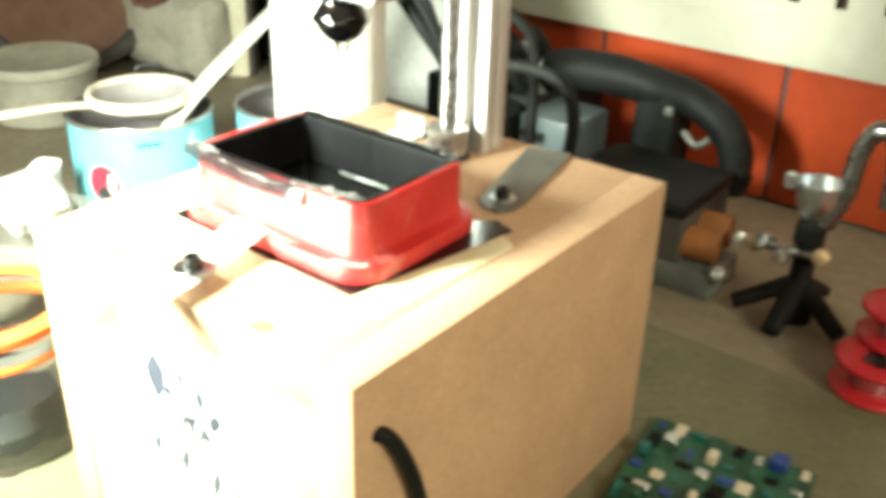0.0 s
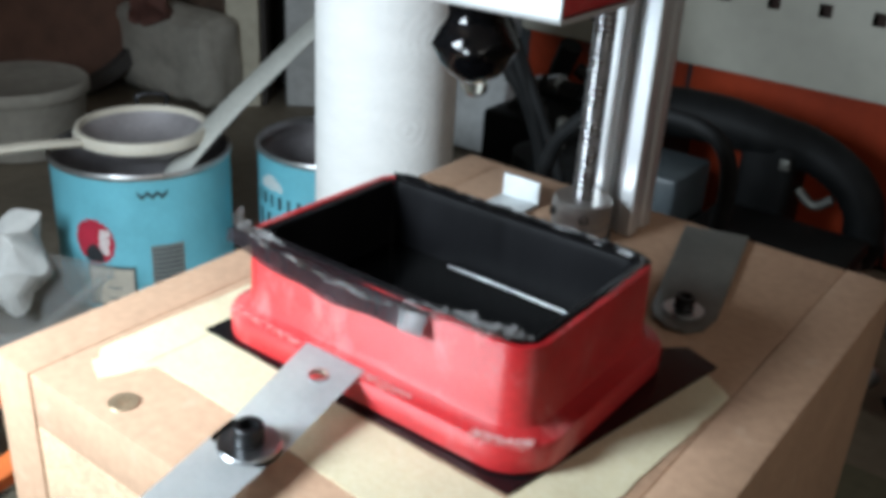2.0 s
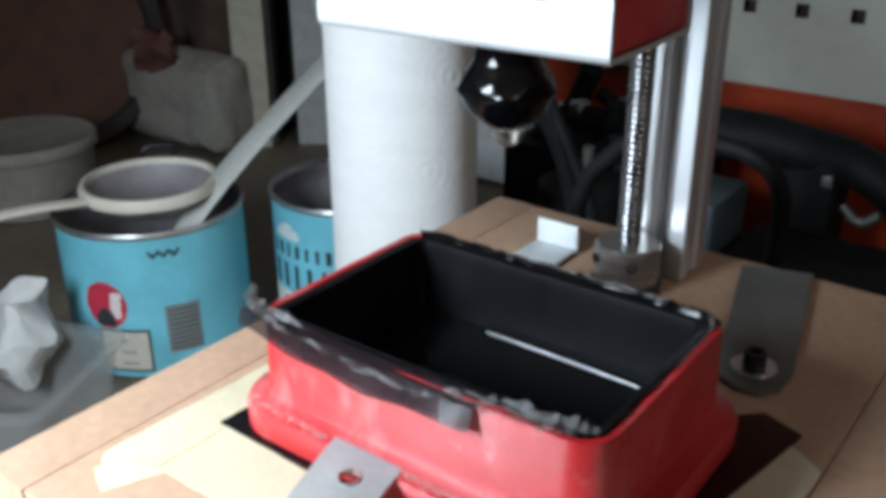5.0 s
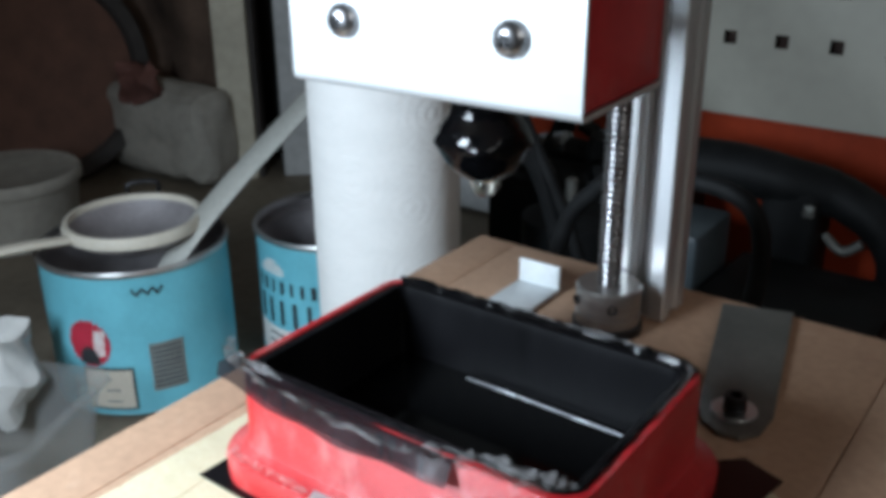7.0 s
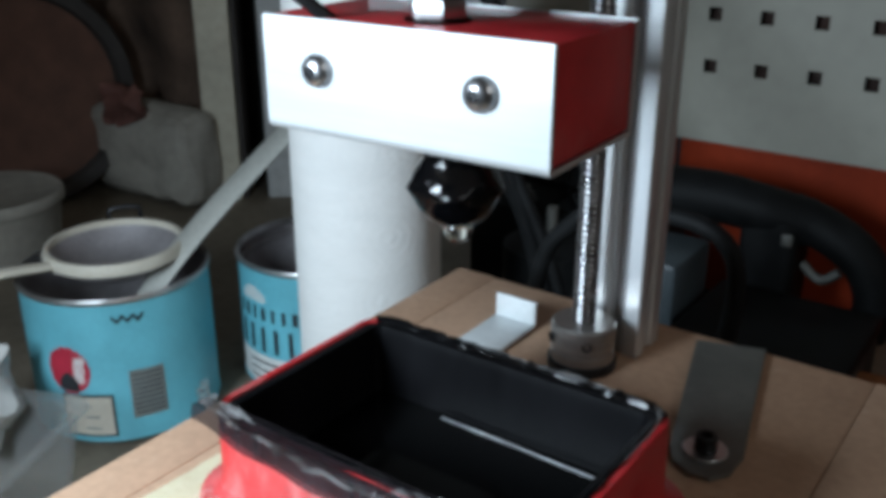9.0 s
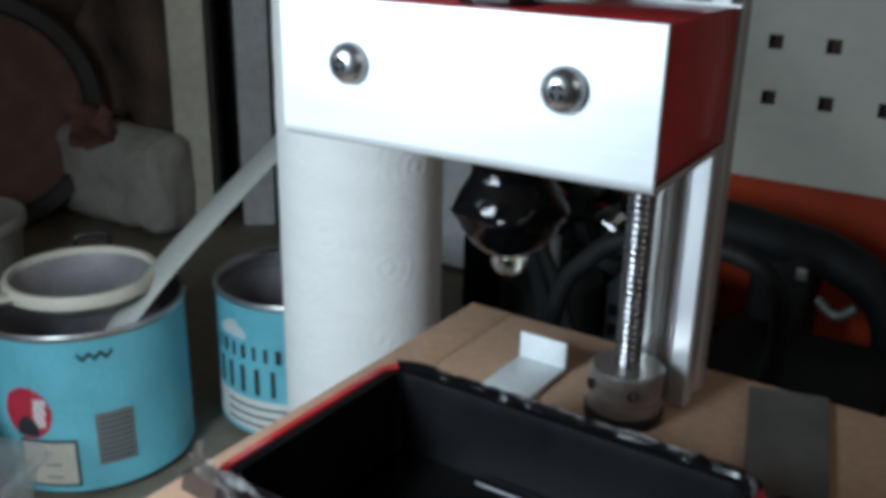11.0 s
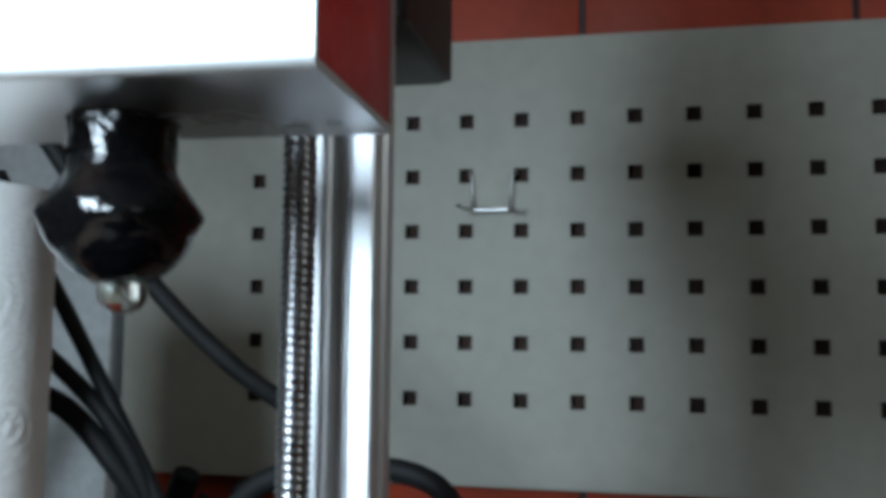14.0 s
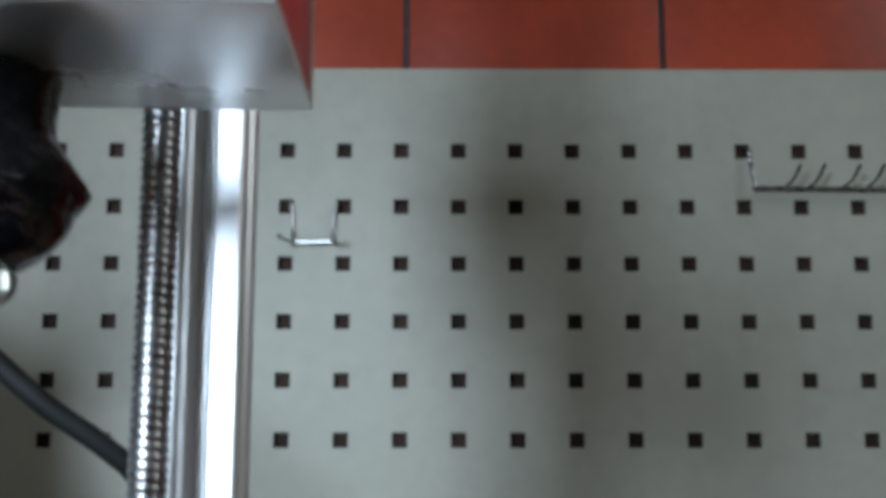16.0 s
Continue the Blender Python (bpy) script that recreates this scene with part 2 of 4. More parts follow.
def tube(pts, r, n=10, per=10, bm=None, flat=1.0, taper=None):
    """A round (or flattened) bar along a smooth path."""
    b = bmesh.new() if bm is None else bm
    path = smooth_path(pts, per) if per > 1 else [Vector(q) for q in pts]
    rings = []
    up = Vector((0, 0, 1))
    for i, q in enumerate(path):
        d = (path[min(i + 1, len(path) - 1)] - path[max(i - 1, 0)]).normalized()
        s = d.cross(up)
        s = s.normalized() if s.length > 1e-4 else Vector((1, 0, 0))
        u = s.cross(d).normalized()
        rr = r if taper is None else r * (1 + (taper - 1) * i / (len(path) - 1))
        rings.append([q + s * rr * math.cos(2 * math.pi * k / n) + u * rr * flat * math.sin(2 * math.pi * k / n) for k in range(n)])
    return loft(rings, bm=b)


def hexa(r, z0, z1, at, bm=None, chamfer=0.0006):
    b = bmesh.new() if bm is None else bm
    def ring(rad, z):
        return [(at[0] + rad * math.cos(radians(60 * i + 12)), at[1] + rad * math.sin(radians(60 * i + 12)), at[2] + z) for i in range(6)]
    return loft([ring(r * 0.93, z0), ring(r, z0 + chamfer), ring(r, z1 - chamfer), ring(r * 0.93, z1)], bm=b)


def thread(r, pitch, z0, z1, at=(0, 0, 0), n=14, depth=0.0006, bm=None, starts=1):
    """A real helical thread."""
    b = bmesh.new() if bm is None else bm
    per = 4
    steps = max(int((z1 - z0) / pitch * per), 4)
    rings = []
    for s in range(steps + 1):
        z = z0 + (z1 - z0) * s / steps
        ring = []
        for i in range(n):
            ph = ((z - z0) / pitch + starts * i / n) % 1.0
            rad = r - depth * (1 - abs(2 * ph - 1) ** 0.7)
            ring.append((at[0] + rad * math.cos(2 * math.pi * i / n), at[1] + rad * math.sin(2 * math.pi * i / n), at[2] + z))
        rings.append(ring)
    return loft(rings, bm=b)


# ---- the room ----
def wall(name, x0, x1, y0, y1, z0, z1, material=None):
    return tagged(finish(name, box(x0, x1, y0, y1, z0, z1), material or M_WALL), "painted workshop wall", "wall", kind="structure")


FLOOR_Z = -0.76
wall("wall_north", -1.7, 1.7, 0.84, 0.94, FLOOR_Z, 2.2)
wall("wall_west", -1.65, -1.55, -1.9, 0.84, FLOOR_Z, 2.2)
wall("wall_south", -1.7, 1.7, -2.0, -1.9, FLOOR_Z, 2.2)
bw = box(1.6, 1.7, -1.9, WIN.y - WIN_W / 2, FLOOR_Z, 2.2)
box(1.6, 1.7, WIN.y + WIN_W / 2, 0.84, FLOOR_Z, 2.2, bm=bw)
box(1.6, 1.7, WIN.y - WIN_W / 2, WIN.y + WIN_W / 2, FLOOR_Z, WIN.z - WIN_H / 2, bm=bw)
box(1.6, 1.7, WIN.y - WIN_W / 2, WIN.y + WIN_W / 2, WIN.z + WIN_H / 2, 2.2, bm=bw)
tagged(finish("wall_east", bw, M_WALL), "painted workshop wall with a window opening", "wall", kind="structure")
tagged(finish("floor", box(-1.7, 1.7, -2.0, 0.94, FLOOR_Z - 0.1, FLOOR_Z), M_WALL), "grey workshop floor", "floor", kind="structure")
tagged(finish("ceiling", box(-1.7, 1.7, -2.0, 0.94, 2.2, 2.3), M_WALL), "plain painted ceiling", "ceiling", kind="structure")
# frame of the added window, never in view
win = thing("window_1", "unseen white framed window added to hold the fill light", "window", kind="structure")
for k in range(3):
    zz = WIN.z - WIN_H / 2 + k * (WIN_H - 0.05) / 2
    part("window_frame", box(1.63, 1.68, WIN.y - WIN_W / 2, WIN.y + WIN_W / 2, zz, zz + 0.05, 0.004), M_WHITE, win)
for k in range(3):
    yy = WIN.y - WIN_W / 2 + k * (WIN_W - 0.05) / 2
    part("window_frame", box(1.628, 1.682, yy, yy + 0.05, WIN.z - WIN_H / 2 + 0.05, WIN.z + WIN_H / 2 - 0.05, 0.004), M_WHITE, win)

# desk, with a grey-green mat at its front and a paler board behind
desk = thing("desk", "workbench top of pale board on plain legs", "desk", (0, 0, 0))
part("desktop", box(-1.25, 0.85, -0.15, 0.83, -0.034, -0.004, 0.003), M_DESK2, desk)
for dx in (-1.2, 0.78):
    for dy in (-0.1, 0.76):
        part("leg", box(dx, dx + 0.05, dy, dy + 0.05, FLOOR_Z, -0.034, 0.003), M_MDF, desk)
mat_ob = finish("cutting_mat", prism(rounded(-0.42, 0.5, -0.12, 0.535, 0.012), -0.004, 0.0, 0.0008), M_DESK, smooth=40)
tagged(mat_ob, "worn grey-green cutting mat lying on the desk", "mat")

# orange panel behind, and perforated tool board in front of it
PX, PY, PZ, PITCH, HOLE = -0.33, 0.79, 0.185, 0.038, 0.0098
orange = thing("wall_panel", "orange-red storage panel with dark upright joints", "wall panel", kind="structure")
ox = -0.606
while ox < 0.7:
    part("panel", box(max(ox, -0.584), ox + 0.1745, 0.803, 0.83, 0.0, 1.0, 0.002), M_ORANGE, orange)
    ox += 0.178
part("joint", box(-0.596, 0.6, 0.806, 0.838, 0.0, 0.99), M_INK, orange)


def pegboard():
    t = thing("pegboard", "cream enamelled metal tool board with square holes", "pegboard", kind="structure")
    b = bmesh.new()
    cols, rws = range(-4, 17), range(6)
    x_lo, x_hi, z_lo, z_hi = -0.584, PX + PITCH * 16 + 0.045, 0.129, 0.4305
    xs = [x_lo] + [q for c in cols for q in (PX + PITCH * c - HOLE / 2, PX + PITCH * c + HOLE / 2)] + [x_hi]
    zs = [z_lo] + [q for r in rws for q in (PZ + PITCH * r - HOLE / 2, PZ + PITCH * r + HOLE / 2)] + [z_hi]
    g = {}
    for i, x in enumerate(xs):
        for j, z in enumerate(zs):
            g[i, j] = (b.verts.new((x, PY, z)), b.verts.new((x, PY + 0.0015, z)))
    for i in range(len(xs) - 1):
        for j in range(len(zs) - 1):
            q = [(i, j), (i + 1, j), (i + 1, j + 1), (i, j + 1)]
            if i % 2 == 1 and j % 2 == 1:
                for a, c in zip(q, q[1:] + q[:1]):
                    b.faces.new((g[a][0], g[c][0], g[c][1], g[a][1]))
                continue
            b.faces.new([g[k][0] for k in q])
            b.faces.new([g[k][1] for k in q][::-1])
    part("sheet", b, M_PEG, t, smooth=None)
    # added dark brown sheet that makes the square holes read dark
    part("dark_sheet", box(x_lo + 0.002, x_hi - 0.002, PY + 0.0105, PY + 0.0125, z_lo + 0.001, z_hi - 0.001), M_HOLE_SHEET, t, "added dark sheet behind the holes")
    part("rim", box(x_lo, x_hi, PY, PY + 0.013, z_hi, z_hi + 0.0015, 0.0004), M_PEG, t)
    part("rim", box(x_lo, x_hi, PY, PY + 0.013, z_lo - 0.0015, z_lo, 0.0004), M_PEG, t)
    part("rim", box(x_lo - 0.0015, x_lo, PY, PY + 0.013, z_lo, z_hi, 0.0004), M_PEG, t)
    return t


pegboard()

# ---- the wooden box of the machine ----
BX0, BX1, BY0, BY1, BT = -0.374, -0.183, 0.181, 0.417, 0.159
TH = 0.018
wb = thing("wooden_box", "raw fibreboard box carrying a small resin printer", "box")
part("side_panel", box(BX0, BX0 + TH, BY0, BY1, 0.0, BT - 0.0004, 0.0004), M_MDF, wb)
part("side_panel", box(BX1 - TH, BX1, BY0, BY1, 0.0, BT - 0.0002, 0.0006), M_MDF, wb)
part("top_panel", box(BX0 + TH + 0.0001, BX1 - TH - 0.0003, BY0 + 0.0006, BY1 - 0.0003, BT - TH, BT - 0.0006, 0.0003), M_MDF, wb)
part("front_panel", box(BX0 + TH + 0.0004, BX1 - TH - 0.0004, BY0 + 0.0004, BY0 + TH, 0.0, BT - TH - 0.0004, 0.0006), M_MDF_EDGE, wb)
part("back_panel", box(BX0 + TH + 0.0004, BX1 - TH - 0.0004, BY1 - TH, BY1 - 0.0006, 0.0, BT - TH - 0.0004, 0.0006), M_MDF_EDGE, wb)


def wood_screw(x, y):
    b = lathe([(0.0002, -0.0012), (0.0014, -0.0012), (0.0044, 0.0001), (0.0042, 0.0003), (0.0016, 0.0003), (0.0013, -0.0008), (0.0001, -0.0009)], 24, (x, y, BT - 0.0005), cap=False)
    box(x - 0.0022, x + 0.0022, y - 0.00035, y + 0.00035, BT - 0.0003, BT - 0.0001, bm=b)
    box(x - 0.00035, x + 0.00035, y - 0.0022, y + 0.0022, BT - 0.0003, BT - 0.00012, bm=b)
    part("wood_screw", b, M_BRASS, wb, "countersunk brass-coloured wood screw")


for sx, sy in ((-0.3254, 0.1904), (-0.2362, 0.1892)):
    wood_screw(sx, sy)


# ---- masking tape and black sheet under the vat ----
def ragged(points, z0, z1, amp, seed, step=0.004):
    rnd = random.Random(seed)
    out = []
    for (ax, ay), (cx, cy) in zip(points, points[1:] + points[:1]):
        k = max(int(math.hypot(cx - ax, cy - ay) / step), 1)
        for i in range(k):
            t = i / k
            out.append((ax + (cx - ax) * t + rnd.uniform(-amp, amp), ay + (cy - ay) * t + rnd.uniform(-amp, amp)))
    return prism(out, z0, z1)


sheet = finish("black_sheet", prism([(-0.3385, 0.229), (-0.226, 0.2268), (-0.2102, 0.317), (-0.222, 0.3215), (-0.23, 0.314), (-0.335, 0.315)], BT - 0.00005, BT + 0.0003), M_FILM)
tagged(sheet, "black plastic sheet lying under the red vat", "sheet")
for k, pts in enumerate((
        [(-0.349, 0.1965), (-0.3395, 0.1925), (-0.333, 0.207), (-0.298, 0.2065), (-0.2215, 0.2), (-0.2085, 0.208), (-0.2105, 0.226), (-0.2245, 0.2255), (-0.3365, 0.2295), (-0.346, 0.2285)],
        [(-0.2215, 0.2075), (-0.2065, 0.2225), (-0.2015, 0.3045), (-0.2116, 0.312), (-0.2225, 0.307), (-0.2255, 0.2265)],
        [(-0.3525, 0.2015), (-0.3475, 0.1985), (-0.3365, 0.206), (-0.3345, 0.308), (-0.3495, 0.308)])):
    tp = finish("masking_tape", ragged(pts, BT - 0.0006, BT - 0.0003 + 0.0001 * k, 0.0003, k), M_TAPE)
    tagged(tp, "wrinkled cream masking tape stuck on the wooden box", "tape", group="tape strips")

# ---- red vat ----
vat = thing("resin_vat", "glossy red printed vat filled with black resin", "vat")
VT = 0.192
VX0, VX1, VY0, VY1 = -0.3305, -0.2292, 0.2368, 0.3065


def loop(x0, x1, y0, y1, r, z):
    return [(x, y, z) for x, y in rounded(x0, x1, y0, y1, r, 8)]


def grow(d, z, r=0.0085):
    return loop(VX0 - d, VX1 + d, VY0 - d, VY1 + d, max(r + d, 0.001), z)


vb = loft([grow(0.0056, BT + 0.0003), grow(0.0066, BT + 0.0012), grow(0.0068, BT + 0.0072), grow(0.006, BT + 0.0086), grow(0.0034, BT + 0.0094),
           grow(0.0012, BT + 0.0108), grow(0.0004, BT + 0.0132), grow(0, VT - 0.0008), grow(-0.0004, VT), grow(-0.0022, VT), grow(-0.0026, VT - 0.0006),
           grow(-0.003, BT + 0.004)])
part("vat_body", vb, M_REDVAT, vat, smooth=35)
part("film_lining", loft([grow(-0.0031, VT - 0.0002), grow(-0.0052, VT - 0.0004), grow(-0.0058, VT - 0.003), grow(-0.0062, BT + 0.0085)], (False, True)), M_LINING, vat, "black film lining the inside walls")
part("resin", prism([(x, y) for x, y, _ in grow(-0.0064, 0)], BT + 0.0085, BT + 0.0105), M_POOL, vat, "pool of glossy black resin")
# the bright reflection line on the pool, modelled as a thin steel tube
part("glint_line", tube([(-0.2985, 0.2979, BT + 0.0106), (-0.289, 0.2977, BT + 0.0108), (-0.2746, 0.2977, BT + 0.0107), (-0.2465, 0.2972, BT + 0.0106)], 0.00035, 8, 6), M_STEEL, vat, "thin bright tube standing for a reflected line on the resin")
# black film folded over the rim on every side but one
rnd = random.Random(31)
rf = bmesh.new()
ring_in, ring_out = grow(-0.0036, 0), grow(0.0003, 0)
strip = []
order = [i % len(ring_in) for i in range(27, 27 + len(ring_in))]
outline = []
for i in order:
    j = (i + 1) % len(ring_in)
    n_ = max(int((Vector(ring_in[i]) - Vector(ring_in[j])).length / 0.0022), 1)
    outline += [(Vector(ring_in[i]).lerp(Vector(ring_in[j]), k / n_), Vector(ring_out[i]).lerp(Vector(ring_out[j]), k / n_)) for k in range(n_)]
for a, c in outline:
    if a.x < VX0 + 0.0045:
        continue
    lap = rnd.uniform(0.2, 0.45) if a.y < VY1 - 0.006 else rnd.uniform(0.8, 1.12)
    e = a.lerp(c, lap)
    strip.append([rf.verts.new((a.x, a.y, VT - 0.0012)), rf.verts.new((a.x * 0.7 + e.x * 0.3, a.y * 0.7 + e.y * 0.3, VT + 0.0005 + rnd.uniform(0, 0.0003))),
                  rf.verts.new((e.x, e.y, VT + 0.0003 + rnd.uniform(0, 0.0006)))])
for a, c in zip(strip, strip[1:]):
    if (a[0].co - c[0].co).length < 0.006:
        for k in range(2):
            rf.faces.new((a[k], a[k + 1], c[k + 1], c[k]))
bmesh.ops.solidify(rf, geom=list(rf.faces), thickness=0.0002)
part("rim_film", rf, M_FILM, vat, "black film folded over the rim", 60)
# sanding dust in the flange's fillet
rnd = random.Random(4)
for cx, cy, ln, ax in ((-0.2335, 0.2335, 0.016, 0.4), (-0.316, 0.2333, 0.03, -0.05), (-0.271, 0.2333, 0.02, 0.0)):
    b = bmesh.new()
    for i in range(420):
        u = rnd.uniform(-1, 1)
        x = cx + u * ln / 2 * math.cos(ax)
        y = cy + u * ln / 2 * math.sin(ax) + rnd.gauss(0, 0.0015)
        s = rnd.uniform(0.00004, 0.0001)
        box(x - s, x + s, y - s, y + s, BT + 0.0092, BT + 0.0094 + s, bm=b)
    part("dust", b, M_DUST, vat, "pale sanding dust in the fillet", None)
# film strip hanging over the front, and crumpled clear film along the rim
fs = bmesh.new()
rows_ = []
for i in range(25):
    u = i / 24
    x = VX0 - 0.003 + u * 0.074
    sag = 0.003 + 0.0042 * math.sin(min(u * 1.15, 1) * math.pi * 0.8)
    wob = 0.0006 * math.sin(u * 19)
    rows_.append([(x, VY0 + 0.004, VT + 0.0005), (x, VY0 - 0.0012 + wob, VT + 0.0005 - 0.001 * u), (x, VY0 - 0.0022 + wob - 0.0016 * u, VT - sag)])
vs = [[fs.verts.new(p) for p in r] for r in rows_]
for a, c in zip(vs, vs[1:]):
    for k in range(2):
        fs.faces.new((a[k], a[k + 1], c[k + 1], c[k]))
bmesh.ops.solidify(fs, geom=list(fs.faces), thickness=0.0003)
part("film_strip", fs, M_SMOKE, vat, "loose smoky film edge hanging over the rim")


def crumple(pts, width, seed, name="clear_film"):
    rnd = random.Random(seed)
    b = bmesh.new()
    path = smooth_path(pts, 9)
    rows = []
    for i, q in enumerate(path):
        e = min(i, len(path) - 1 - i) / 3
        w = width * min(1, 0.35 + e * 0.4)
        row = []
        for k in range(6):
            s = (k / 5 - 0.5) * w
            row.append(b.verts.new((q.x + rnd.uniform(-1, 1) * w * 0.12, q.y + s * 0.8 + rnd.uniform(-1, 1) * w * 0.12, q.z + abs(s) * 0.3 + rnd.uniform(-1, 1) * w * 0.16)))
        rows.append(row)
    for a, c in zip(rows, rows[1:]):
        for k in range(5):
            b.faces.new((a[k], a[k + 1], c[k + 1], c[k]))
    bmesh.ops.solidify(b, geom=list(b.faces), thickness=0.00015)
    part(name, b, M_CLEAR, vat, "crumpled clear plastic film along the rim", 60)


crumple([(VX0 - 0.004, VY0 + 0.004, VT + 0.005), (VX0 + 0.002, VY0 + 0.001, VT + 0.001), (VX0 + 0.03, VY0 - 0.001, VT - 0.001), (VX0 + 0.058, VY0 - 0.002, VT - 0.002)], 0.006, 1)
crumple([(VX0 + 0.058, VY0 - 0.002, VT - 0.001), (VX0 + 0.075, VY0 + 0.001, VT), (VX0 + 0.09, VY0 + 0.002, VT + 0.0005), (VX1 - 0.004, VY0 + 0.006, VT)], 0.008, 2)
crumple([(VX1 - 0.002, VY1 - 0.03, VT + 0.0005), (VX1 - 0.002, VY1 - 0.01, VT + 0.001), (VX1 - 0.006, VY1 - 0.002, VT + 0.001)], 0.0035, 3)
crumple([(VX1 - 0.01, VY1 - 0.0015, VT + 0.0004), (VX1 - 0.04, VY1 - 0.0015, VT + 0.0003), (VX1 - 0.075, VY1 - 0.0015, VT + 0.0003)], 0.003, 5)


# ---- holding straps ----
def cap_screw(parent, at, axis=(0, 0, 1), r=0.0036, h=0.0048, shank=0.0):
    ax = Vector(axis).normalized()
    prof = [(r - 0.0003, 0), (r, 0.0003), (r, h - 0.0004), (r - 0.0004, h), (r * 0.58, h), (r * 0.55, h - 0.002), (0.0001, h - 0.002)]
    b = lathe(prof, 28, at, cap=False, axis=ax)
    if shank:
        p = Vector(at)
        tube([p, p - ax * shank], r * 0.55, 14, 1, bm=b)
    return part("cap_screw", b, M_OXIDE, parent, "black socket-head cap screw")


def washer(parent, at, r, hole, t, name="washer"):
    b = lathe([(hole, 0), (r - 0.0003, 0), (r, 0.0003), (r, t - 0.0003), (r - 0.0003, t), (hole, t), (hole, 0)], 40, at, cap=False)
    return part(name, b, M_STEEL, parent, "zinc-plated steel washer")


strap = thing("front_strap", "grey sheet-metal strap clamping the vat's foot", "strap")
SZ = BT + 0.0052


def strap_z(y):
    return SZ + 0.0046 * max(0, (y - 0.2) / 0.036) - 0.0006 * max(0, (0.19 - y) / 0.03)


sb = bmesh.new()
NL, NC = 48, 24
hole_c, hole_r = Vector((-0.2868, 0.2247)), 0.0027
left = [(-0.2845 - 0.0157 * i / NL, 0.1615 + (0.2357 - 0.1615) * i / NL) for i in range(NL + 1)]
right = [(-0.2655 - 0.013 * i / NL, 0.1505 + (0.2358 - 0.1505) * i / NL) for i in range(NL + 1)]
gr = []
for (lx, ly), (rx, ry) in zip(left, right):
    gr.append([sb.verts.new((lx + (rx - lx) * k / NC, ly + (ry - ly) * k / NC, strap_z(ly + (ry - ly) * k / NC))) for k in range(NC + 1)])
for a, c in zip(gr, gr[1:]):
    for k in range(NC):
        mid = (a[k].co + c[k + 1].co) / 2
        if (Vector((mid.x, mid.y)) - hole_c).length < hole_r:
            continue
        sb.faces.new((a[k], a[k + 1], c[k + 1], c[k]))
bmesh.ops.solidify(sb, geom=list(sb.faces), thickness=-0.0012)
part("strap_plate", sb, M_STRAP, strap, smooth=30)
fl = bmesh.new()
q = [fl.verts.new(p) for p in ((-0.2845, 0.1615, SZ - 0.0006), (-0.2655, 0.1505, SZ - 0.0006), (-0.2735, 0.1425, SZ + 0.0035), (-0.2880, 0.1490, SZ + 0.0092))]
fl.faces.new(q)
bmesh.ops.solidify(fl, geom=list(fl.faces), thickness=0.0012)
part("end_flange", fl, M_STRAP, strap, "bent-up end of the strap")
washer(strap, (-0.2808, 0.1946, SZ + 0.0002), 0.0079, 0.0028, 0.0012)
cap_screw(strap, (-0.2808, 0.1946, SZ + 0.0014), r=0.0038, h=0.0052, shank=0.012)
part("hole_edge", lathe([(0.0024, -0.0008), (0.003, -0.0008), (0.003, 0.0004), (0.0024, 0.0004), (0.0024, -0.0008)], 24, (-0.2868, 0.2247, strap_z(0.2247)), cap=False), M_STEEL, strap)

# bracket plate: the shade over it is put into its dark material
foot = thing("side_bracket", "grey metal plate coloured dark as in shade, screwed down beside the post", "bracket")
part("foot_plate", prism([(-0.2425, 0.338), (-0.2385, 0.331), (-0.2325, 0.3275), (-0.2265, 0.3285), (-0.2225, 0.334), (-0.2222, 0.345), (-0.2385, 0.4155), (-0.262, 0.4085)], BT, BT + 0.0016, 0.0003), M_DULL_SHADED, foot)
washer(foot, (-0.2325, 0.3405, BT + 0.0016), 0.0068, 0.0025, 0.001)
cap_screw(foot, (-0.2325, 0.3405, BT + 0.0026), r=0.0034, h=0.0046, shank=0.01)

tab = thing("rear_strap", "grey metal strap behind the vat with a raised end", "strap")
part("strap_plate", box(-0.334, -0.3165, 0.326, 0.384, BT, BT + 0.0015, 0.0003), M_STRAP, tab)
part("raised_end", box(-0.334, -0.3165, 0.3835, 0.385, BT, BT + 0.0105, 0.0004), M_STRAP, tab)

# ---- aluminium post ----
post = thing("aluminium_post", "slotted aluminium profile standing on the wooden box", "post")
EX, EY, EW = -0.2842, 0.3935, 0.0185
h = EW / 2
prof = []
for q in range(4):
    for px, py in ((-h + 0.0006, -h), (-0.0034, -h), (-0.0024, -h + 0.0013), (-0.0003, -h + 0.0013), (-0.0003, -h + 0.0022), (0.0003, -h + 0.0022), (0.0003, -h + 0.0013), (0.0024, -h + 0.0013), (0.0034, -h), (h - 0.0006, -h)):
        for _ in range(q):
            px, py = -py, px
        prof.append((EX + px, EY + py))
part("profile", prism(prof, BT, 0.62), M_ALU, post, smooth=None)
part("cap", box(EX - h, EX + h, EY - h, EY + h, 0.6201, 0.6225, 0.0006), M_BLACK, post)

# ---- lead screw with its coupling ----
LX, LY = -0.2898, 0.371
lead = thing("lead_screw", "threaded steel lead screw rising from a coupling", "lead screw")
part("screw_rod", thread(0.0043, 0.0021, BT + 0.004, 0.46, (LX, LY, 0), 28, 0.0008, starts=2), M_DARKSTEEL, lead, smooth=60)
cp = lathe([(0.0043, 0.0205), (0.0105, 0.0205), (0.0113, 0.0197), (0.0113, 0.0118), (0.0107, 0.0114), (0.0107, 0.0108), (0.0113, 0.0104), (0.0113, 0.001), (0.0105, 0.0)], 48, (LX, LY, BT - 0.004))
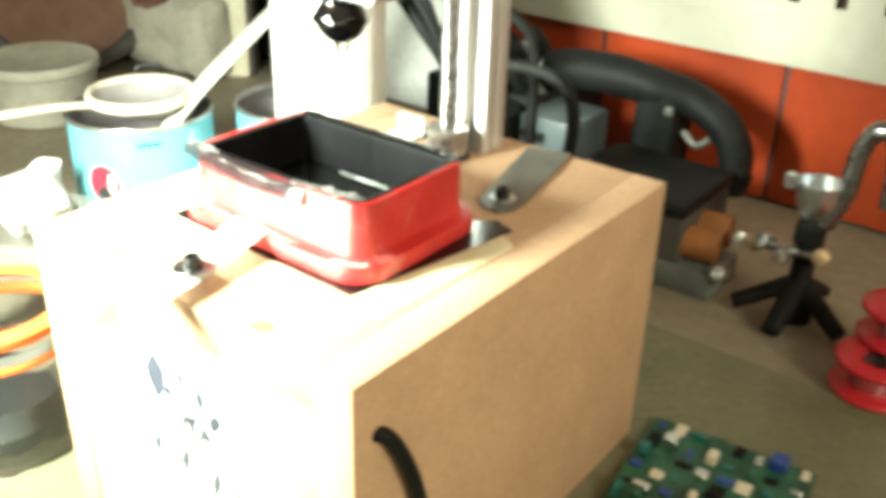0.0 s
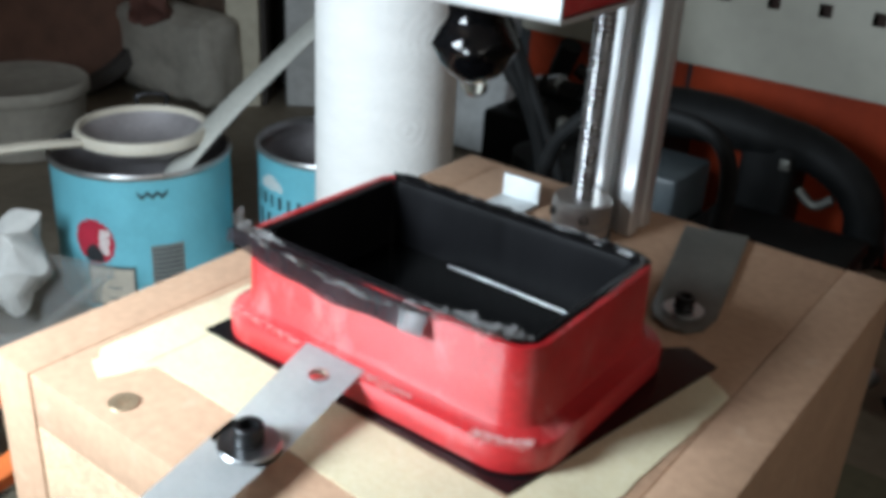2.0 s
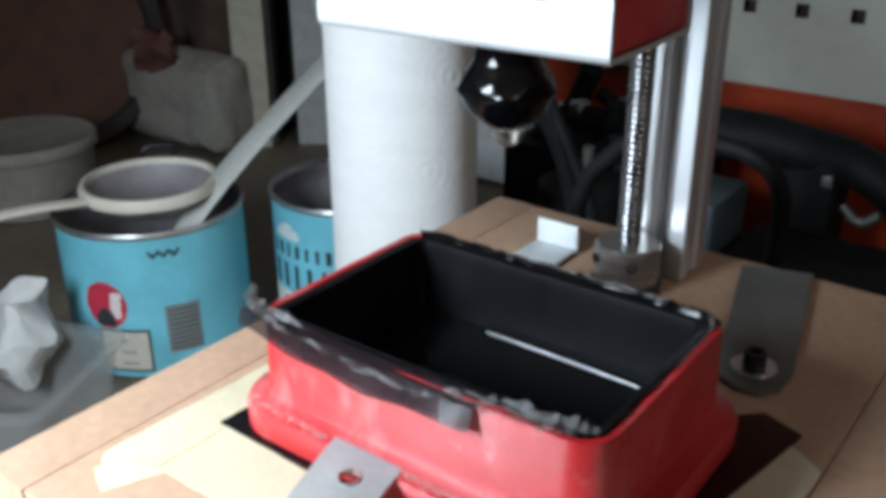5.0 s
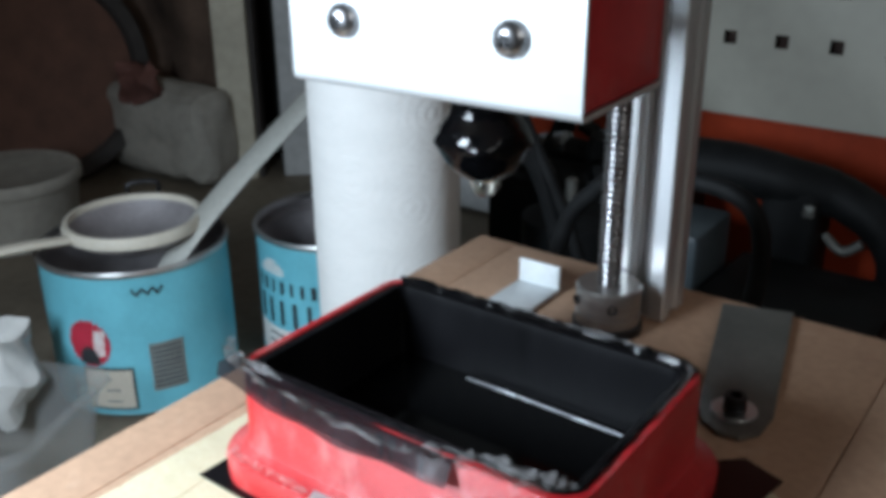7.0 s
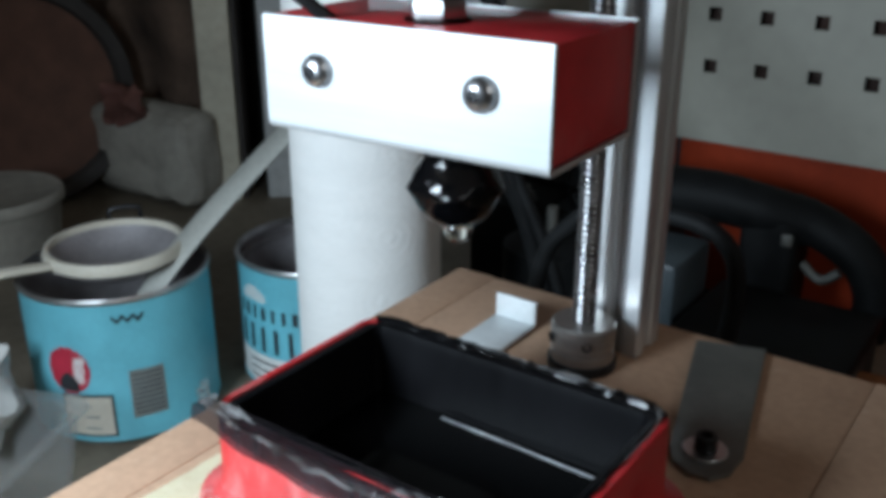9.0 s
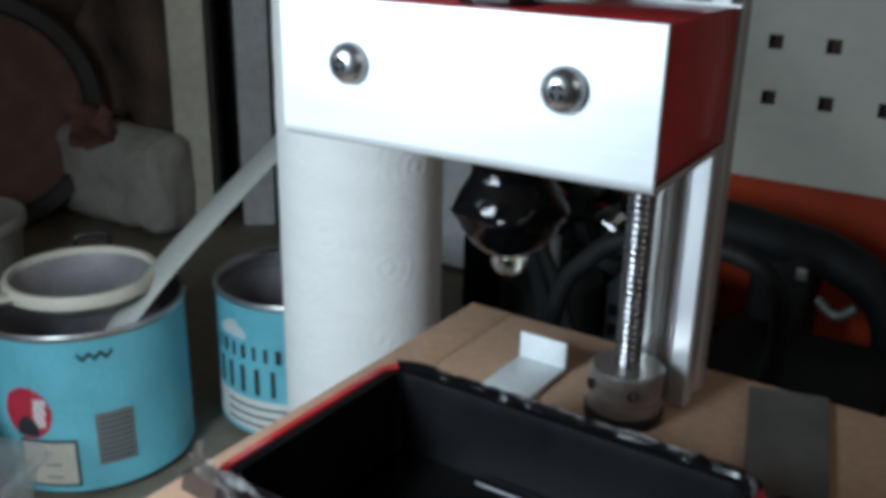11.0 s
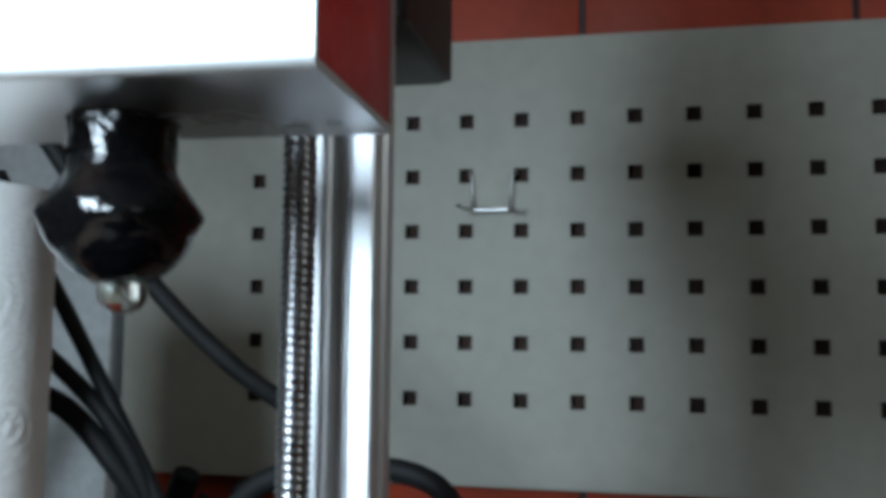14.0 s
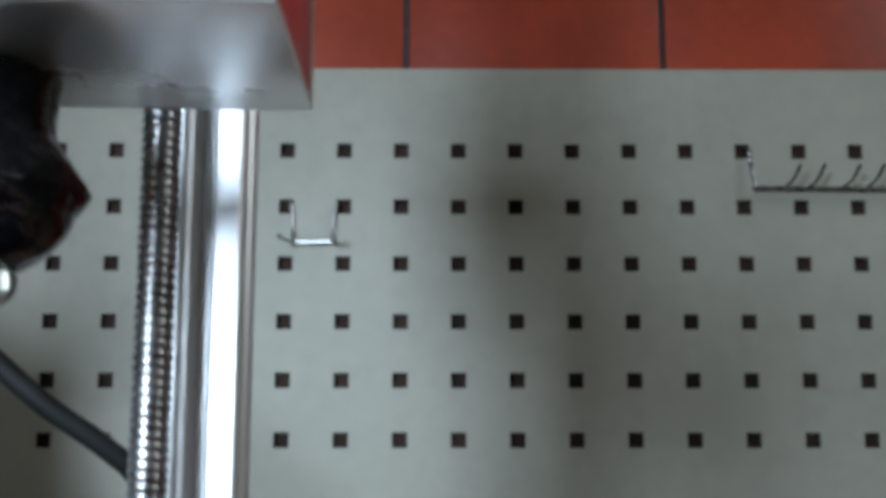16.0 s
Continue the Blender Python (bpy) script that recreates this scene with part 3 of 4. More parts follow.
part("coupling", cp, mat("turned_steel", (0.4, 0.38, 0.36), 0.34, 0.9, var=0.1, scale=90, stretch=(1, 1, 6)), lead, "round aluminium clamp coupling")
part("set_screw", lathe([(0.0001, 0), (0.0014, 0), (0.0017, 0.0004), (0.0017, 0.001)], 16, (LX + 0.0062, LY - 0.0094, BT + 0.0115), cap=False, axis=(0.55, -0.83, 0)), M_OXIDE, lead)
part("set_screw", lathe([(0.0001, 0), (0.0014, 0), (0.0017, 0.0004), (0.0017, 0.001)], 16, (LX - 0.0072, LY - 0.0087, BT + 0.0115), cap=False, axis=(-0.64, -0.77, 0)), M_OXIDE, lead)
part("motor_boss", lathe([(0.0122, 0), (0.0122, 0.003), (0.0115, 0.0034)], 40, (LX, LY, BT - 0.0005)), M_OXIDE, lead, "dark motor collar below the coupling")

# ---- the raised head on its arm ----
HB, HT = 0.2622, 0.2898                     # head's bottom and top as it stands raised
HC = Vector((-0.287, 0.2843))
head = thing("print_head", "red printed block wrapped in bent aluminium sheet, raised above the vat", "print head", (HC.x, HC.y, HB), 2.0)
hw, hd, hh = 0.0389, 0.0212, HT - HB
part("block", box(-hw + 0.0004, hw - 0.0004, -hd + 0.0016, hd - 0.0016, 0.0016, hh - 0.0003, 0.0005), M_RED, head)
u = [(-hd, hh)]
r = 0.0016
u += [(-hd, r + 0.0006)] + [(-hd + r - r * math.cos(a), r - r * math.sin(a)) for a in (0.3, 0.7, 1.1, 1.5)]
u += [(hd - r + r * math.sin(a), r - r * math.cos(a)) for a in (0.1, 0.5, 0.9, 1.3)] + [(hd, r + 0.0006), (hd, hh)]
b = bmesh.new()
rings = [[b.verts.new((x, p, q)) for p, q in u] for x in (-hw, hw)]
for i in range(len(u) - 1):
    b.faces.new((rings[0][i], rings[0][i + 1], rings[1][i + 1], rings[1][i]))
bmesh.ops.recalc_face_normals(b, faces=b.faces)
bmesh.ops.solidify(b, geom=list(b.faces), thickness=0.0013)
for f in b.faces:
    if abs(f.normal.z) > 0.98 and f.calc_center_median().z < 0.002:
        f.material_index = 1
part("sheet_wrap", b, [M_PLATE, M_PLATE_B], head, "bent bright aluminium sheet", 30)
for sx in (-0.0222, 0.0222):
    b = lathe([(0.0042, 0), (0.0042, 0.0003), (0.004, 0.0012), (0.0034, 0.0021), (0.0025, 0.0028), (0.0014, 0.0031), (0.0012, 0.0018), (0.0001, 0.0016)], 32, (sx, -hd, 0.0158), cap=False, axis=(0, -1, 0))
    s = part("pan_screw", b, M_CHROME, head, "domed cross-head screw")
    # black cross bars stand for the shaded cross recess
    c = bmesh.new()
    box(sx - 0.0022, sx + 0.0022, -hd - 0.0029, -hd - 0.0022, 0.0158 - 0.0004, 0.0158 + 0.0004, bm=c)
    box(sx - 0.0004, sx + 0.0004, -hd - 0.00291, -hd - 0.0022, 0.0158 - 0.0022, 0.0158 + 0.0022, bm=c)
    part("dark_cross", c, M_OXIDE, s)
# recess with the lower nuts, its depth painted as a flat dark disc
part("nut_dark_disc", lathe([(0.0001, 0), (0.0074, 0), (0.0078, 0.0002), (0.0078, 0.0004)], 40, (0.0012, -0.006, hh - 0.0003), cap=False), M_OXIDE, head, "flat dark disc drawn as a round recess in the top")
BOLT = (0.0012, -0.006)
part("rod", thread(0.0039, 0.00125, hh - 0.002, hh + 0.085, (*BOLT, 0), 20, 0.0007), M_STEEL, head, "threaded steel rod", 60)
part("nut", hexa(0.0068, hh, hh + 0.0052, (*BOLT, 0)), M_STEEL, head)
part("nut", hexa(0.0064, hh + 0.0056, hh + 0.0105, (*BOLT, 0)), M_STEEL, head)
# slanted loose screw
p0, p1 = Vector((-0.0212, -0.0152, hh - 0.002)), Vector((-0.0442, -0.0325, hh + 0.021))
d = (p1 - p0).normalized()
pn = lathe([(0.0017, 0), (0.0017, (p1 - p0).length)], 16, p0, axis=d)
lathe([(0.0017, 0), (0.0032, 0.0002), (0.0033, 0.0035), (0.0029, 0.0038), (0.0018, 0.0038), (0.0016, 0.002), (0.0001, 0.002)], 24, p1, bm=pn, cap=False, axis=d)
part("slanted_screw", pn, M_OXIDE, head, "long black socket-head screw standing aslant")

arm = thing("gantry", "black printed gantry with a forked end that carries the head", "gantry", (HC.x, HC.y, HT), 0.8)
A0, A1 = 0.0118, 0.0292
cx_, cy_, cr = BOLT[0], BOLT[1], 0.0062
pts = [(-0.0205, -0.0232), (-0.012, -0.0238), (-0.0075, -0.022), (-0.0052, -0.0175)]
pts += [(cx_ - cr * math.cos(a), cy_ + cr * math.sin(a)) for a in [math.pi * i / 10 for i in range(11)]]
pts += [(0.0074, -0.021), (0.0082, -0.0218), (0.0204, -0.0222), (0.0206, 0.0915), (-0.0206, 0.0915)]
part("fork", prism(pts, A0, A1, 0.0006), M_BLACK, arm, smooth=30)


def clamp_ring(cx, cy, r0, r1, z0, z1):
    return lathe([(r0, z0), (r1 - 0.0006, z0), (r1, z0 + 0.0006), (r1, z1 - 0.0006), (r1 - 0.0006, z1), (r0, z1), (r0, z0)], 40, (cx, cy, 0), cap=False)


part("nut_housing", clamp_ring(-0.0006, 0.0865, 0.0048, 0.0142, A1, A1 + 0.02), M_BLACK, arm)
part("carriage", prism(rounded(-0.0206, 0.0222, 0.0918, 0.158, 0.004), A0 + 0.006, A1 + 0.046, 0.0015), M_BLACK, arm, smooth=30)
part("rib", prism([(0.016, 0.0), (0.0206, 0.0), (0.0206, 0.092), (0.016, 0.092)], A1, A1 + 0.006, 0.001), M_BLACK, arm)
washer(arm, (*BOLT, A1), 0.0118, 0.004, 0.0016)
part("nut", hexa(0.0074, A1 + 0.0016, A1 + 0.0084, (*BOLT, 0)), M_STEEL, arm)

# ---- the print hanging below the head ----
pr = bmesh.new()
profile = [(0.0088, 0.0), (0.0085, -0.0025), (0.0083, -0.005), (0.0083, -0.0072), (0.0088, -0.0086), (0.0099, -0.0102), (0.0111, -0.0122), (0.0117, -0.0148),
           (0.0113, -0.0174), (0.0102, -0.0199), (0.0083, -0.0223), (0.0061, -0.0241), (0.0038, -0.0253), (0.0012, -0.0258)]
fine = [(max(q.x, 0.0002), q.z) for q in smooth_path([(r_, 0, z_) for r_, z_ in profile], 6)]
lathe(fine, 96, (0, 0, 0), bm=pr)
for v in pr.verts:
    nrm = Vector((v.co.x, v.co.y, 0))
    if nrm.length > 1e-5:
        k = noise.noise(Vector((v.co.x, v.co.y, v.co.z)) * 190) * 0.0006 + noise.noise(Vector((v.co.x, v.co.y, v.co.z)) * 750) * 0.00016
        ang = math.atan2(v.co.y, v.co.x)
        band = max(0, 1 - abs(v.co.z + 0.0152) / 0.0028)
        k += band * 0.0011 * (0.5 + 0.5 * math.sin(ang * 5 + 0.6)) ** 2
        v.co += nrm.normalized() * k
fig = thing("resin_print", "small glossy black resin figure hanging wet under the head", "resin print", (HC.x - 0.0006, HC.y + 0.005, HB - 0.0003))
part("figure", pr, M_RESIN, fig, smooth=70)
part("drip", lathe([(0.0034, -0.0252), (0.0039, -0.0264), (0.0036, -0.028), (0.0026, -0.0292), (0.0012, -0.0298), (0.0001, -0.0299)], 28, (0.0012, -0.001, 0)), mat("clear_resin", (0.9, 0.88, 0.8), 0.04, var=0.02, trans=1.0, ior=1.4, fine=0.0), fig, "clear drop of resin at the tip")


# ---- kitchen roll ----
RX, RY, RR, RZ = -0.4755, 0.4745, 0.0402, 0.2835
roll = thing("kitchen_roll", "white embossed kitchen paper roll standing on the desk", "kitchen roll", (RX, RY, 0))
b = bmesh.new()
N, HN = 150, 170
rings = []
centres = [(random.Random(i).uniform(0, 2 * math.pi), random.Random(i + 50).uniform(0.02, RZ - 0.02)) for i in range(95)]
for j in range(HN + 1):
    z = RZ * j / HN
    ring = []
    for i in range(N):
        a = 2 * math.pi * i / N
        e = 0.0
        for ca, cz in centres:
            da = (a - ca + math.pi) % (2 * math.pi) - math.pi
            dd = math.hypot(da * RR, z - cz)
            if dd < 0.026:
                e = 0.00033 * math.sin(dd * 1250) * (1 - dd / 0.026)
        lip = -0.0015 if j in (0, HN) else 0.0
        ring.append((math.cos(a) * (RR + e + lip), math.sin(a) * (RR + e + lip), z))
    rings.append(ring)
rings.append([(math.cos(2 * math.pi * i / N) * 0.019, math.sin(2 * math.pi * i / N) * 0.019, RZ - 0.0005) for i in range(N)])
rings.append([(math.cos(2 * math.pi * i / N) * 0.019, math.sin(2 * math.pi * i / N) * 0.019, RZ - 0.05) for i in range(N)])
part("paper", loft(rings), M_PAPER, roll, smooth=80)
part("core", lathe([(0.0175, RZ - 0.06), (0.0187, RZ - 0.06), (0.0187, RZ + 0.001), (0.0175, RZ + 0.001), (0.0175, RZ - 0.06)], 40, cap=False), M_MDF_EDGE, roll, "brown cardboard tube")


# ---- blue tins ----
def arc_patch(r, a0, a1, z0, z1, t=0.0003, n=10, m=1, shape=None):
    """A thin label piece bent round a tin; shape(u, v) cuts it."""
    b = bmesh.new()
    vs = [[b.verts.new((math.cos(a0 + (a1 - a0) * i / n) * (r + t), math.sin(a0 + (a1 - a0) * i / n) * (r + t), z0 + (z1 - z0) * j / m)) for j in range(m + 1)] for i in range(n + 1)]
    for i in range(n):
        for j in range(m):
            if shape is None or shape((i + 0.5) / n, (j + 0.5) / m):
                b.faces.new((vs[i][j], vs[i + 1][j], vs[i + 1][j + 1], vs[i][j + 1]))
    return b


def tin(at, R, H, facing, label, open_top=True):
    t = thing("tobacco_tin", label, "tin", (*at, 0), group="blue tins")
    body = [(R - 0.002, 0), (R, 0.001), (R + 0.0007, 0.002), (R, 0.003), (R, H - 0.004)]
    part("body", lathe(body + [(R - 0.0006, H - 0.004)], 72, cap=False), M_CAN, t, smooth=50)
    part("rim", lathe([(R, H - 0.004), (R + 0.0012, H - 0.0034), (R + 0.0016, H - 0.0018), (R + 0.0008, H), (R - 0.0012, H - 0.0004), (R - 0.0014, H - 0.004)], 72, cap=False), M_CANTIN, t, "bright rolled tin rim", smooth=60)
    part("inside", lathe([(R - 0.0013, H - 0.003), (R - 0.0015, 0.004), (0.001, 0.0035)], 72, cap=False), M_CANIN, t, "dull grey inside")
    f = facing
    part("round_emblem", arc_patch(R, f - 0.46, f + 0.02, 0.034, 0.064, n=24, m=16, shape=lambda u, v: (u - 0.5) ** 2 + (v - 0.5) ** 2 < 0.25), M_DARKRED, t, "dark red round emblem")
    part("emblem_mark", arc_patch(R, f - 0.17, f - 0.01, 0.041, 0.058, 0.0005, n=12, m=10, shape=lambda u, v: abs(u - 0.45 - 0.2 * (v - 0.5)) < 0.36 and (u * 7 + v * 5) % 2.1 > 0.5), M_STICK, t)
    part("emblem_mark", arc_patch(R, f - 0.34, f - 0.12, 0.0355, 0.049, 0.0006, n=12, m=8, shape=lambda u, v: v < 0.4 + 0.5 * math.sin(u * 3.1)), M_INK, t)
    part("small_mark", arc_patch(R, f + 0.3, f + 0.62, H - 0.0155, H - 0.0105, n=24, m=6, shape=lambda u, v: abs(v - 0.5 - 0.25 * math.cos(u * 19)) < 0.3), M_INK, t)
    for k in range(9):
        part("bar", arc_patch(R, f + 0.42, f + 0.74, 0.018 + k * 0.0032, 0.0199 + k * 0.0032, 0.0004), M_GREYBAR, t)
    part("bar_field", arc_patch(R, f + 0.4, f + 0.76, 0.016, 0.0475), M_CANTIN, t)
    part("notice_frame", arc_patch(R, f - 0.34, f + 0.22, 0.005, 0.0335), M_INK, t)
    part("notice_field", arc_patch(R, f - 0.32, f + 0.195, 0.0065, 0.0318, 0.0005), M_CREAM, t)
    for k in range(3):
        part("notice_bar", arc_patch(R, f - 0.1, f + (0.06 if k else -0.02), 0.0255 - k * 0.0075, 0.0265 - k * 0.0075, 0.0007), M_GREYBAR, t)
    return t


C1, C2 = (-0.6377, 0.4219), (-0.569, 0.5335)
tin1 = tin(C1, 0.0563, 0.0945, math.radians(-57), "open light-blue printed tin with a strainer resting in it")
tin2 = tin(C2, 0.0545, 0.0885, math.radians(-72) - 2.4, "open light-blue printed tin beside the paper roll")
part("inner_ring", lathe([(0.0505, 0.078), (0.0525, 0.0795), (0.0525, 0.0815), (0.0505, 0.0815)], 60, cap=False), M_CANIN, tin2)
rnd = random.Random(8)
for count, z0, z1, span, thick in ((8, 0.0515, 0.0605, 1.02, 0.5), (6, 0.029, 0.0465, 0.98, 0.45)):
    for k in range(count):
        a = math.radians(-86) + span * (k / (count - 1) - 0.5)
        w = span / count * thick * rnd.uniform(0.6, 1.0)
        part("bar", arc_patch(0.0545, a - w / 2, a + w / 2, z0, z1, 0.0006, n=4), M_INK, tin2)
part("crest", arc_patch(0.0545, math.radians(-112), math.radians(-88), 0.064, 0.075, n=16, m=8, shape=lambda u, v: v < 0.3 + 0.6 * math.sin(u * 3.1) and (u * 9 + v * 3) % 1.7 > 0.3), M_STICK, tin2)
part("lower_field", arc_patch(0.0545, math.radians(-125), math.radians(10), 0.004, 0.0255, n=24), M_STICK, tin2)
for k in range(3):
    part("bar", arc_patch(0.0545, math.radians(-108), math.radians(-52), 0.0195 - k * 0.006, 0.021 - k * 0.006, 0.0005, n=14), M_INK, tin2)

# strainer: handle towards the front, ring over the tin
st = thing("strainer", "cream plastic ladle strainer with a long handle, lying across the tin", "strainer")
SC = Vector((-0.6405, 0.4265, 0.1035))
b = lathe([(0.0385, 0.0), (0.0405, -0.0035), (0.0425, -0.0035), (0.043, 0.0), (0.0415, 0.0035), (0.039, 0.0035), (0.0385, 0.0)], 64, SC, cap=False)
part("ring", b, M_CREAM, st, smooth=60)
part("mesh_bowl", lathe([(0.039, 0.0), (0.034, -0.009), (0.022, -0.016), (0.001, -0.019)], 48, SC, cap=False), M_CANIN, st, "grey fine mesh")
part("handle", tube([SC + Vector((-0.006, -0.041, -0.001)), SC + Vector((-0.012, -0.075, 0.003)), SC + Vector((-0.022, -0.13, 0.005)), SC + Vector((-0.03, -0.17, 0.006))], 0.0058, 12, 6, flat=0.45), M_CREAM, st)

part("wire_lug", tube([SC + Vector((-0.036, 0.023, 0.002)), SC + Vector((-0.036, 0.0235, 0.009)), SC + Vector((-0.03, 0.032, 0.0105)), SC + Vector((-0.0245, 0.0385, 0.009)), SC + Vector((-0.0245, 0.038, 0.002))], 0.0016, 8, 6), M_OXIDE, st, "small black wire lug")

# pale spatula leaning in the tin
spt = thing("spatula", "pale grey plastic stirring stick leaning out of the tin", "spatula")
part("blade", tube([(-0.618, 0.405, 0.05), (-0.611, 0.424, 0.078), (-0.605, 0.452, 0.105), (-0.598, 0.489, 0.133), (-0.588, 0.535, 0.166), (-0.578, 0.572, 0.193), (-0.57, 0.6, 0.215)], 0.0112, 14, 8, flat=0.28), mat("grey_plastic", (0.5, 0.5, 0.46), 0.5, var=0.06, scale=30), spt)

# ---- things on the bench behind and beside the machine ----
M_TOOL = mat("black_tool", (0.007, 0.0075, 0.008), 0.6, var=0.25, scale=60, bump=0.2, bump_scale=300, spec=0.2)
M_BROWN = mat("brown_cloth", (0.1, 0.068, 0.05), 0.95, var=0.35, scale=9, bump=0.6, bump_scale=90, col2=(0.19, 0.125, 0.09))
M_DARK = mat("dark_board", (0.055, 0.049, 0.046), 0.8, var=0.3, scale=6)
M_SACK = mat("white_sack", (0.37, 0.345, 0.3), 0.8, var=0.18, scale=9, bump=0.5, bump_scale=60)
M_POST = mat("cream_paint", (0.6, 0.56, 0.45), 0.6, var=0.08, scale=10)
M_GREYPOST = mat("grey_paint", (0.5, 0.51, 0.51), 0.6, var=0.08, scale=10)
M_WICKER = mat("dark_wicker", (0.13, 0.065, 0.045), 0.8, var=0.14, scale=40, bump=0.5, bump_scale=200)
M_RUST = mat("rust_orange", (0.33, 0.12, 0.04), 0.7, var=0.25, scale=30)
M_GLASS = mat("clear_glass", (0.93, 0.95, 0.94), 0.03, var=0.01, trans=1.0, ior=1.45, fine=0.0)
M_SEAL = mat("orange_rubber", (0.78, 0.19, 0.05), 0.5, var=0.1, scale=40)
M_TUB = mat("clear_plastic_tub", (0.75, 0.76, 0.75), 0.3, var=0.05, trans=0.6, ior=1.2, alpha=0.26)
M_TISSUE = mat("tissue_paper", (0.6, 0.6, 0.58), 0.95, var=0.05, scale=60, bump=0.3, bump_scale=400)
M_PCB = mat("circuit_board", (0.015, 0.09, 0.055), 0.45, var=0.3, scale=60, col2=(0.03, 0.15, 0.09))
M_REDRING = mat("red_plastic", (0.55, 0.02, 0.035), 0.4, var=0.1, scale=30)
M_HOOK = mat("hook_wire", (0.55, 0.56, 0.56), 0.3, 1.0, var=0.1, scale=200)
M_PINK = mat("stained_red", (0.16, 0.07, 0.055), 0.8, var=0.3, scale=30)


def lumpy(b, amp, scale, seed=0):
    off = Vector((seed * 7.1, seed * 3.3, seed * 5.7))
    for v in b.verts:
        v.co += v.co.normalized() * 0 + Vector((noise.noise(v.co * scale + off), noise.noise(v.co * scale + off * 2), noise.noise(v.co * scale + off * 3))) * amp
    return b


def dense_box(x0, x1, y0, y1, z0, z1, cuts=6, bevel=0.01):
    b = box(x0, x1, y0, y1, z0, z1, bevel, 3)
    bmesh.ops.subdivide_edges(b, edges=b.edges[:], cuts=cuts, use_grid_fill=True)
    return b


# cables behind the machine
def cable(pts, r, label):
    ob = finish("cable", tube(pts, r, 12, 12), M_CABLE, smooth=60)
    return tagged(ob, label, "cable", group="black cables")


cable([(-0.50, 0.475, 0.40), (-0.468, 0.478, 0.345), (-0.4418, 0.4817, 0.309), (-0.424, 0.489, 0.281), (-0.397, 0.499, 0.2445), (-0.37, 0.507, 0.217), (-0.349, 0.516, 0.2), (-0.338, 0.523, 0.187), (-0.335, 0.527, 0.165), (-0.335, 0.528, 0.1), (-0.335, 0.53, 0.005)], 0.0039, "thick black cable running down behind the print")
cable([(-0.50, 0.535, 0.30), (-0.476, 0.53, 0.265), (-0.455, 0.525, 0.237), (-0.437, 0.527, 0.205), (-0.416, 0.53, 0.166), (-0.395, 0.535, 0.12), (-0.38, 0.545, 0.06), (-0.37, 0.56, 0.004)], 0.0036, "black cable of a bundle behind the kitchen roll")
cable([(-0.52, 0.53, 0.25), (-0.476, 0.525, 0.226), (-0.4535, 0.522, 0.212), (-0.43, 0.525, 0.188), (-0.414, 0.53, 0.155), (-0.40, 0.545, 0.09), (-0.39, 0.56, 0.004)], 0.0038, "black cable of a bundle behind the kitchen roll")
cable([(-0.53, 0.54, 0.21), (-0.48, 0.53, 0.203), (-0.4534, 0.525, 0.1955), (-0.432, 0.525, 0.176), (-0.412, 0.535, 0.14), (-0.402, 0.55, 0.07), (-0.40, 0.57, 0.004)], 0.0048, "thick black cable of a bundle behind the kitchen roll")
cable([(-0.362, 0.47, 0.005), (-0.366, 0.466, 0.09), (-0.36, 0.465, 0.148), (-0.345, 0.465, 0.171), (-0.331, 0.465, 0.1805), (-0.309, 0.465, 0.184), (-0.2865, 0.465, 0.1835), (-0.2725, 0.465, 0.176), (-0.2675, 0.466, 0.158), (-0.27, 0.467, 0.12), (-0.275, 0.47, 0.005)], 0.004, "black cable loop rising just behind the wooden box")

# dark power tool with bent handle lying by the orange panel
gun = thing("power_tool", "black plastic hand tool with a drooping curved handle", "hand tool")
part("motor_body", tube([(-0.425, 0.705, 0.105), (-0.40, 0.705, 0.112), (-0.36, 0.71, 0.113), (-0.325, 0.715, 0.108), (-0.30, 0.72, 0.104)], 0.019, 18, 6, taper=0.85), M_TOOL, gun, smooth=50)
part("handle", tube([(-0.315, 0.72, 0.108), (-0.29, 0.72, 0.101), (-0.268, 0.72, 0.088), (-0.256, 0.72, 0.07), (-0.253, 0.72, 0.05), (-0.256, 0.722, 0.036)], 0.0165, 18, 8, flat=0.9, taper=0.9), M_TOOL, gun, smooth=50)
part("column", prism(rounded(-0.342, -0.304, 0.700, 0.742, 0.006), 0.0, 0.106, 0.003), M_TOOL, gun, smooth=40)
part("nozzle", lathe([(0.009, 0), (0.012, 0.004), (0.012, 0.02), (0.006, 0.032), (0.003, 0.036)], 24, (-0.42, 0.705, 0.106), axis=(-1, 0, -0.15)), M_DARKSTEEL, gun, "dull metal nozzle")
part("trigger_guard", tube([(-0.303, 0.72, 0.075), (-0.29, 0.72, 0.066), (-0.278, 0.72, 0.074)], 0.0035, 10, 6), M_DULL_SHADED, gun, "small grey trigger")
part("switch", box(-0.313, -0.306, 0.698, 0.702, 0.092, 0.1, 0.001), M_DULL_SHADED, gun)

case = thing("tool_case", "low dark-grey case beside the orange panel", "case")
part("case_body", box(-0.345, -0.243, 0.60, 0.69, 0.0, 0.052, 0.004), M_DARK, case)
part("lid", box(-0.346, -0.242, 0.599, 0.691, 0.0525, 0.064, 0.003), M_TOOL, case)
part("latch", box(-0.3, -0.285, 0.596, 0.6, 0.044, 0.058, 0.001), M_DARKSTEEL, case)
bl = thing("coolant_block", "blue-grey plastic box with dark ribbed face", "box")
part("shell", box(-0.405, -0.352, 0.62, 0.68, 0.0, 0.094, 0.004), mat("bluegrey_plastic", (0.06, 0.078, 0.09), 0.4, var=0.15, scale=20), bl)
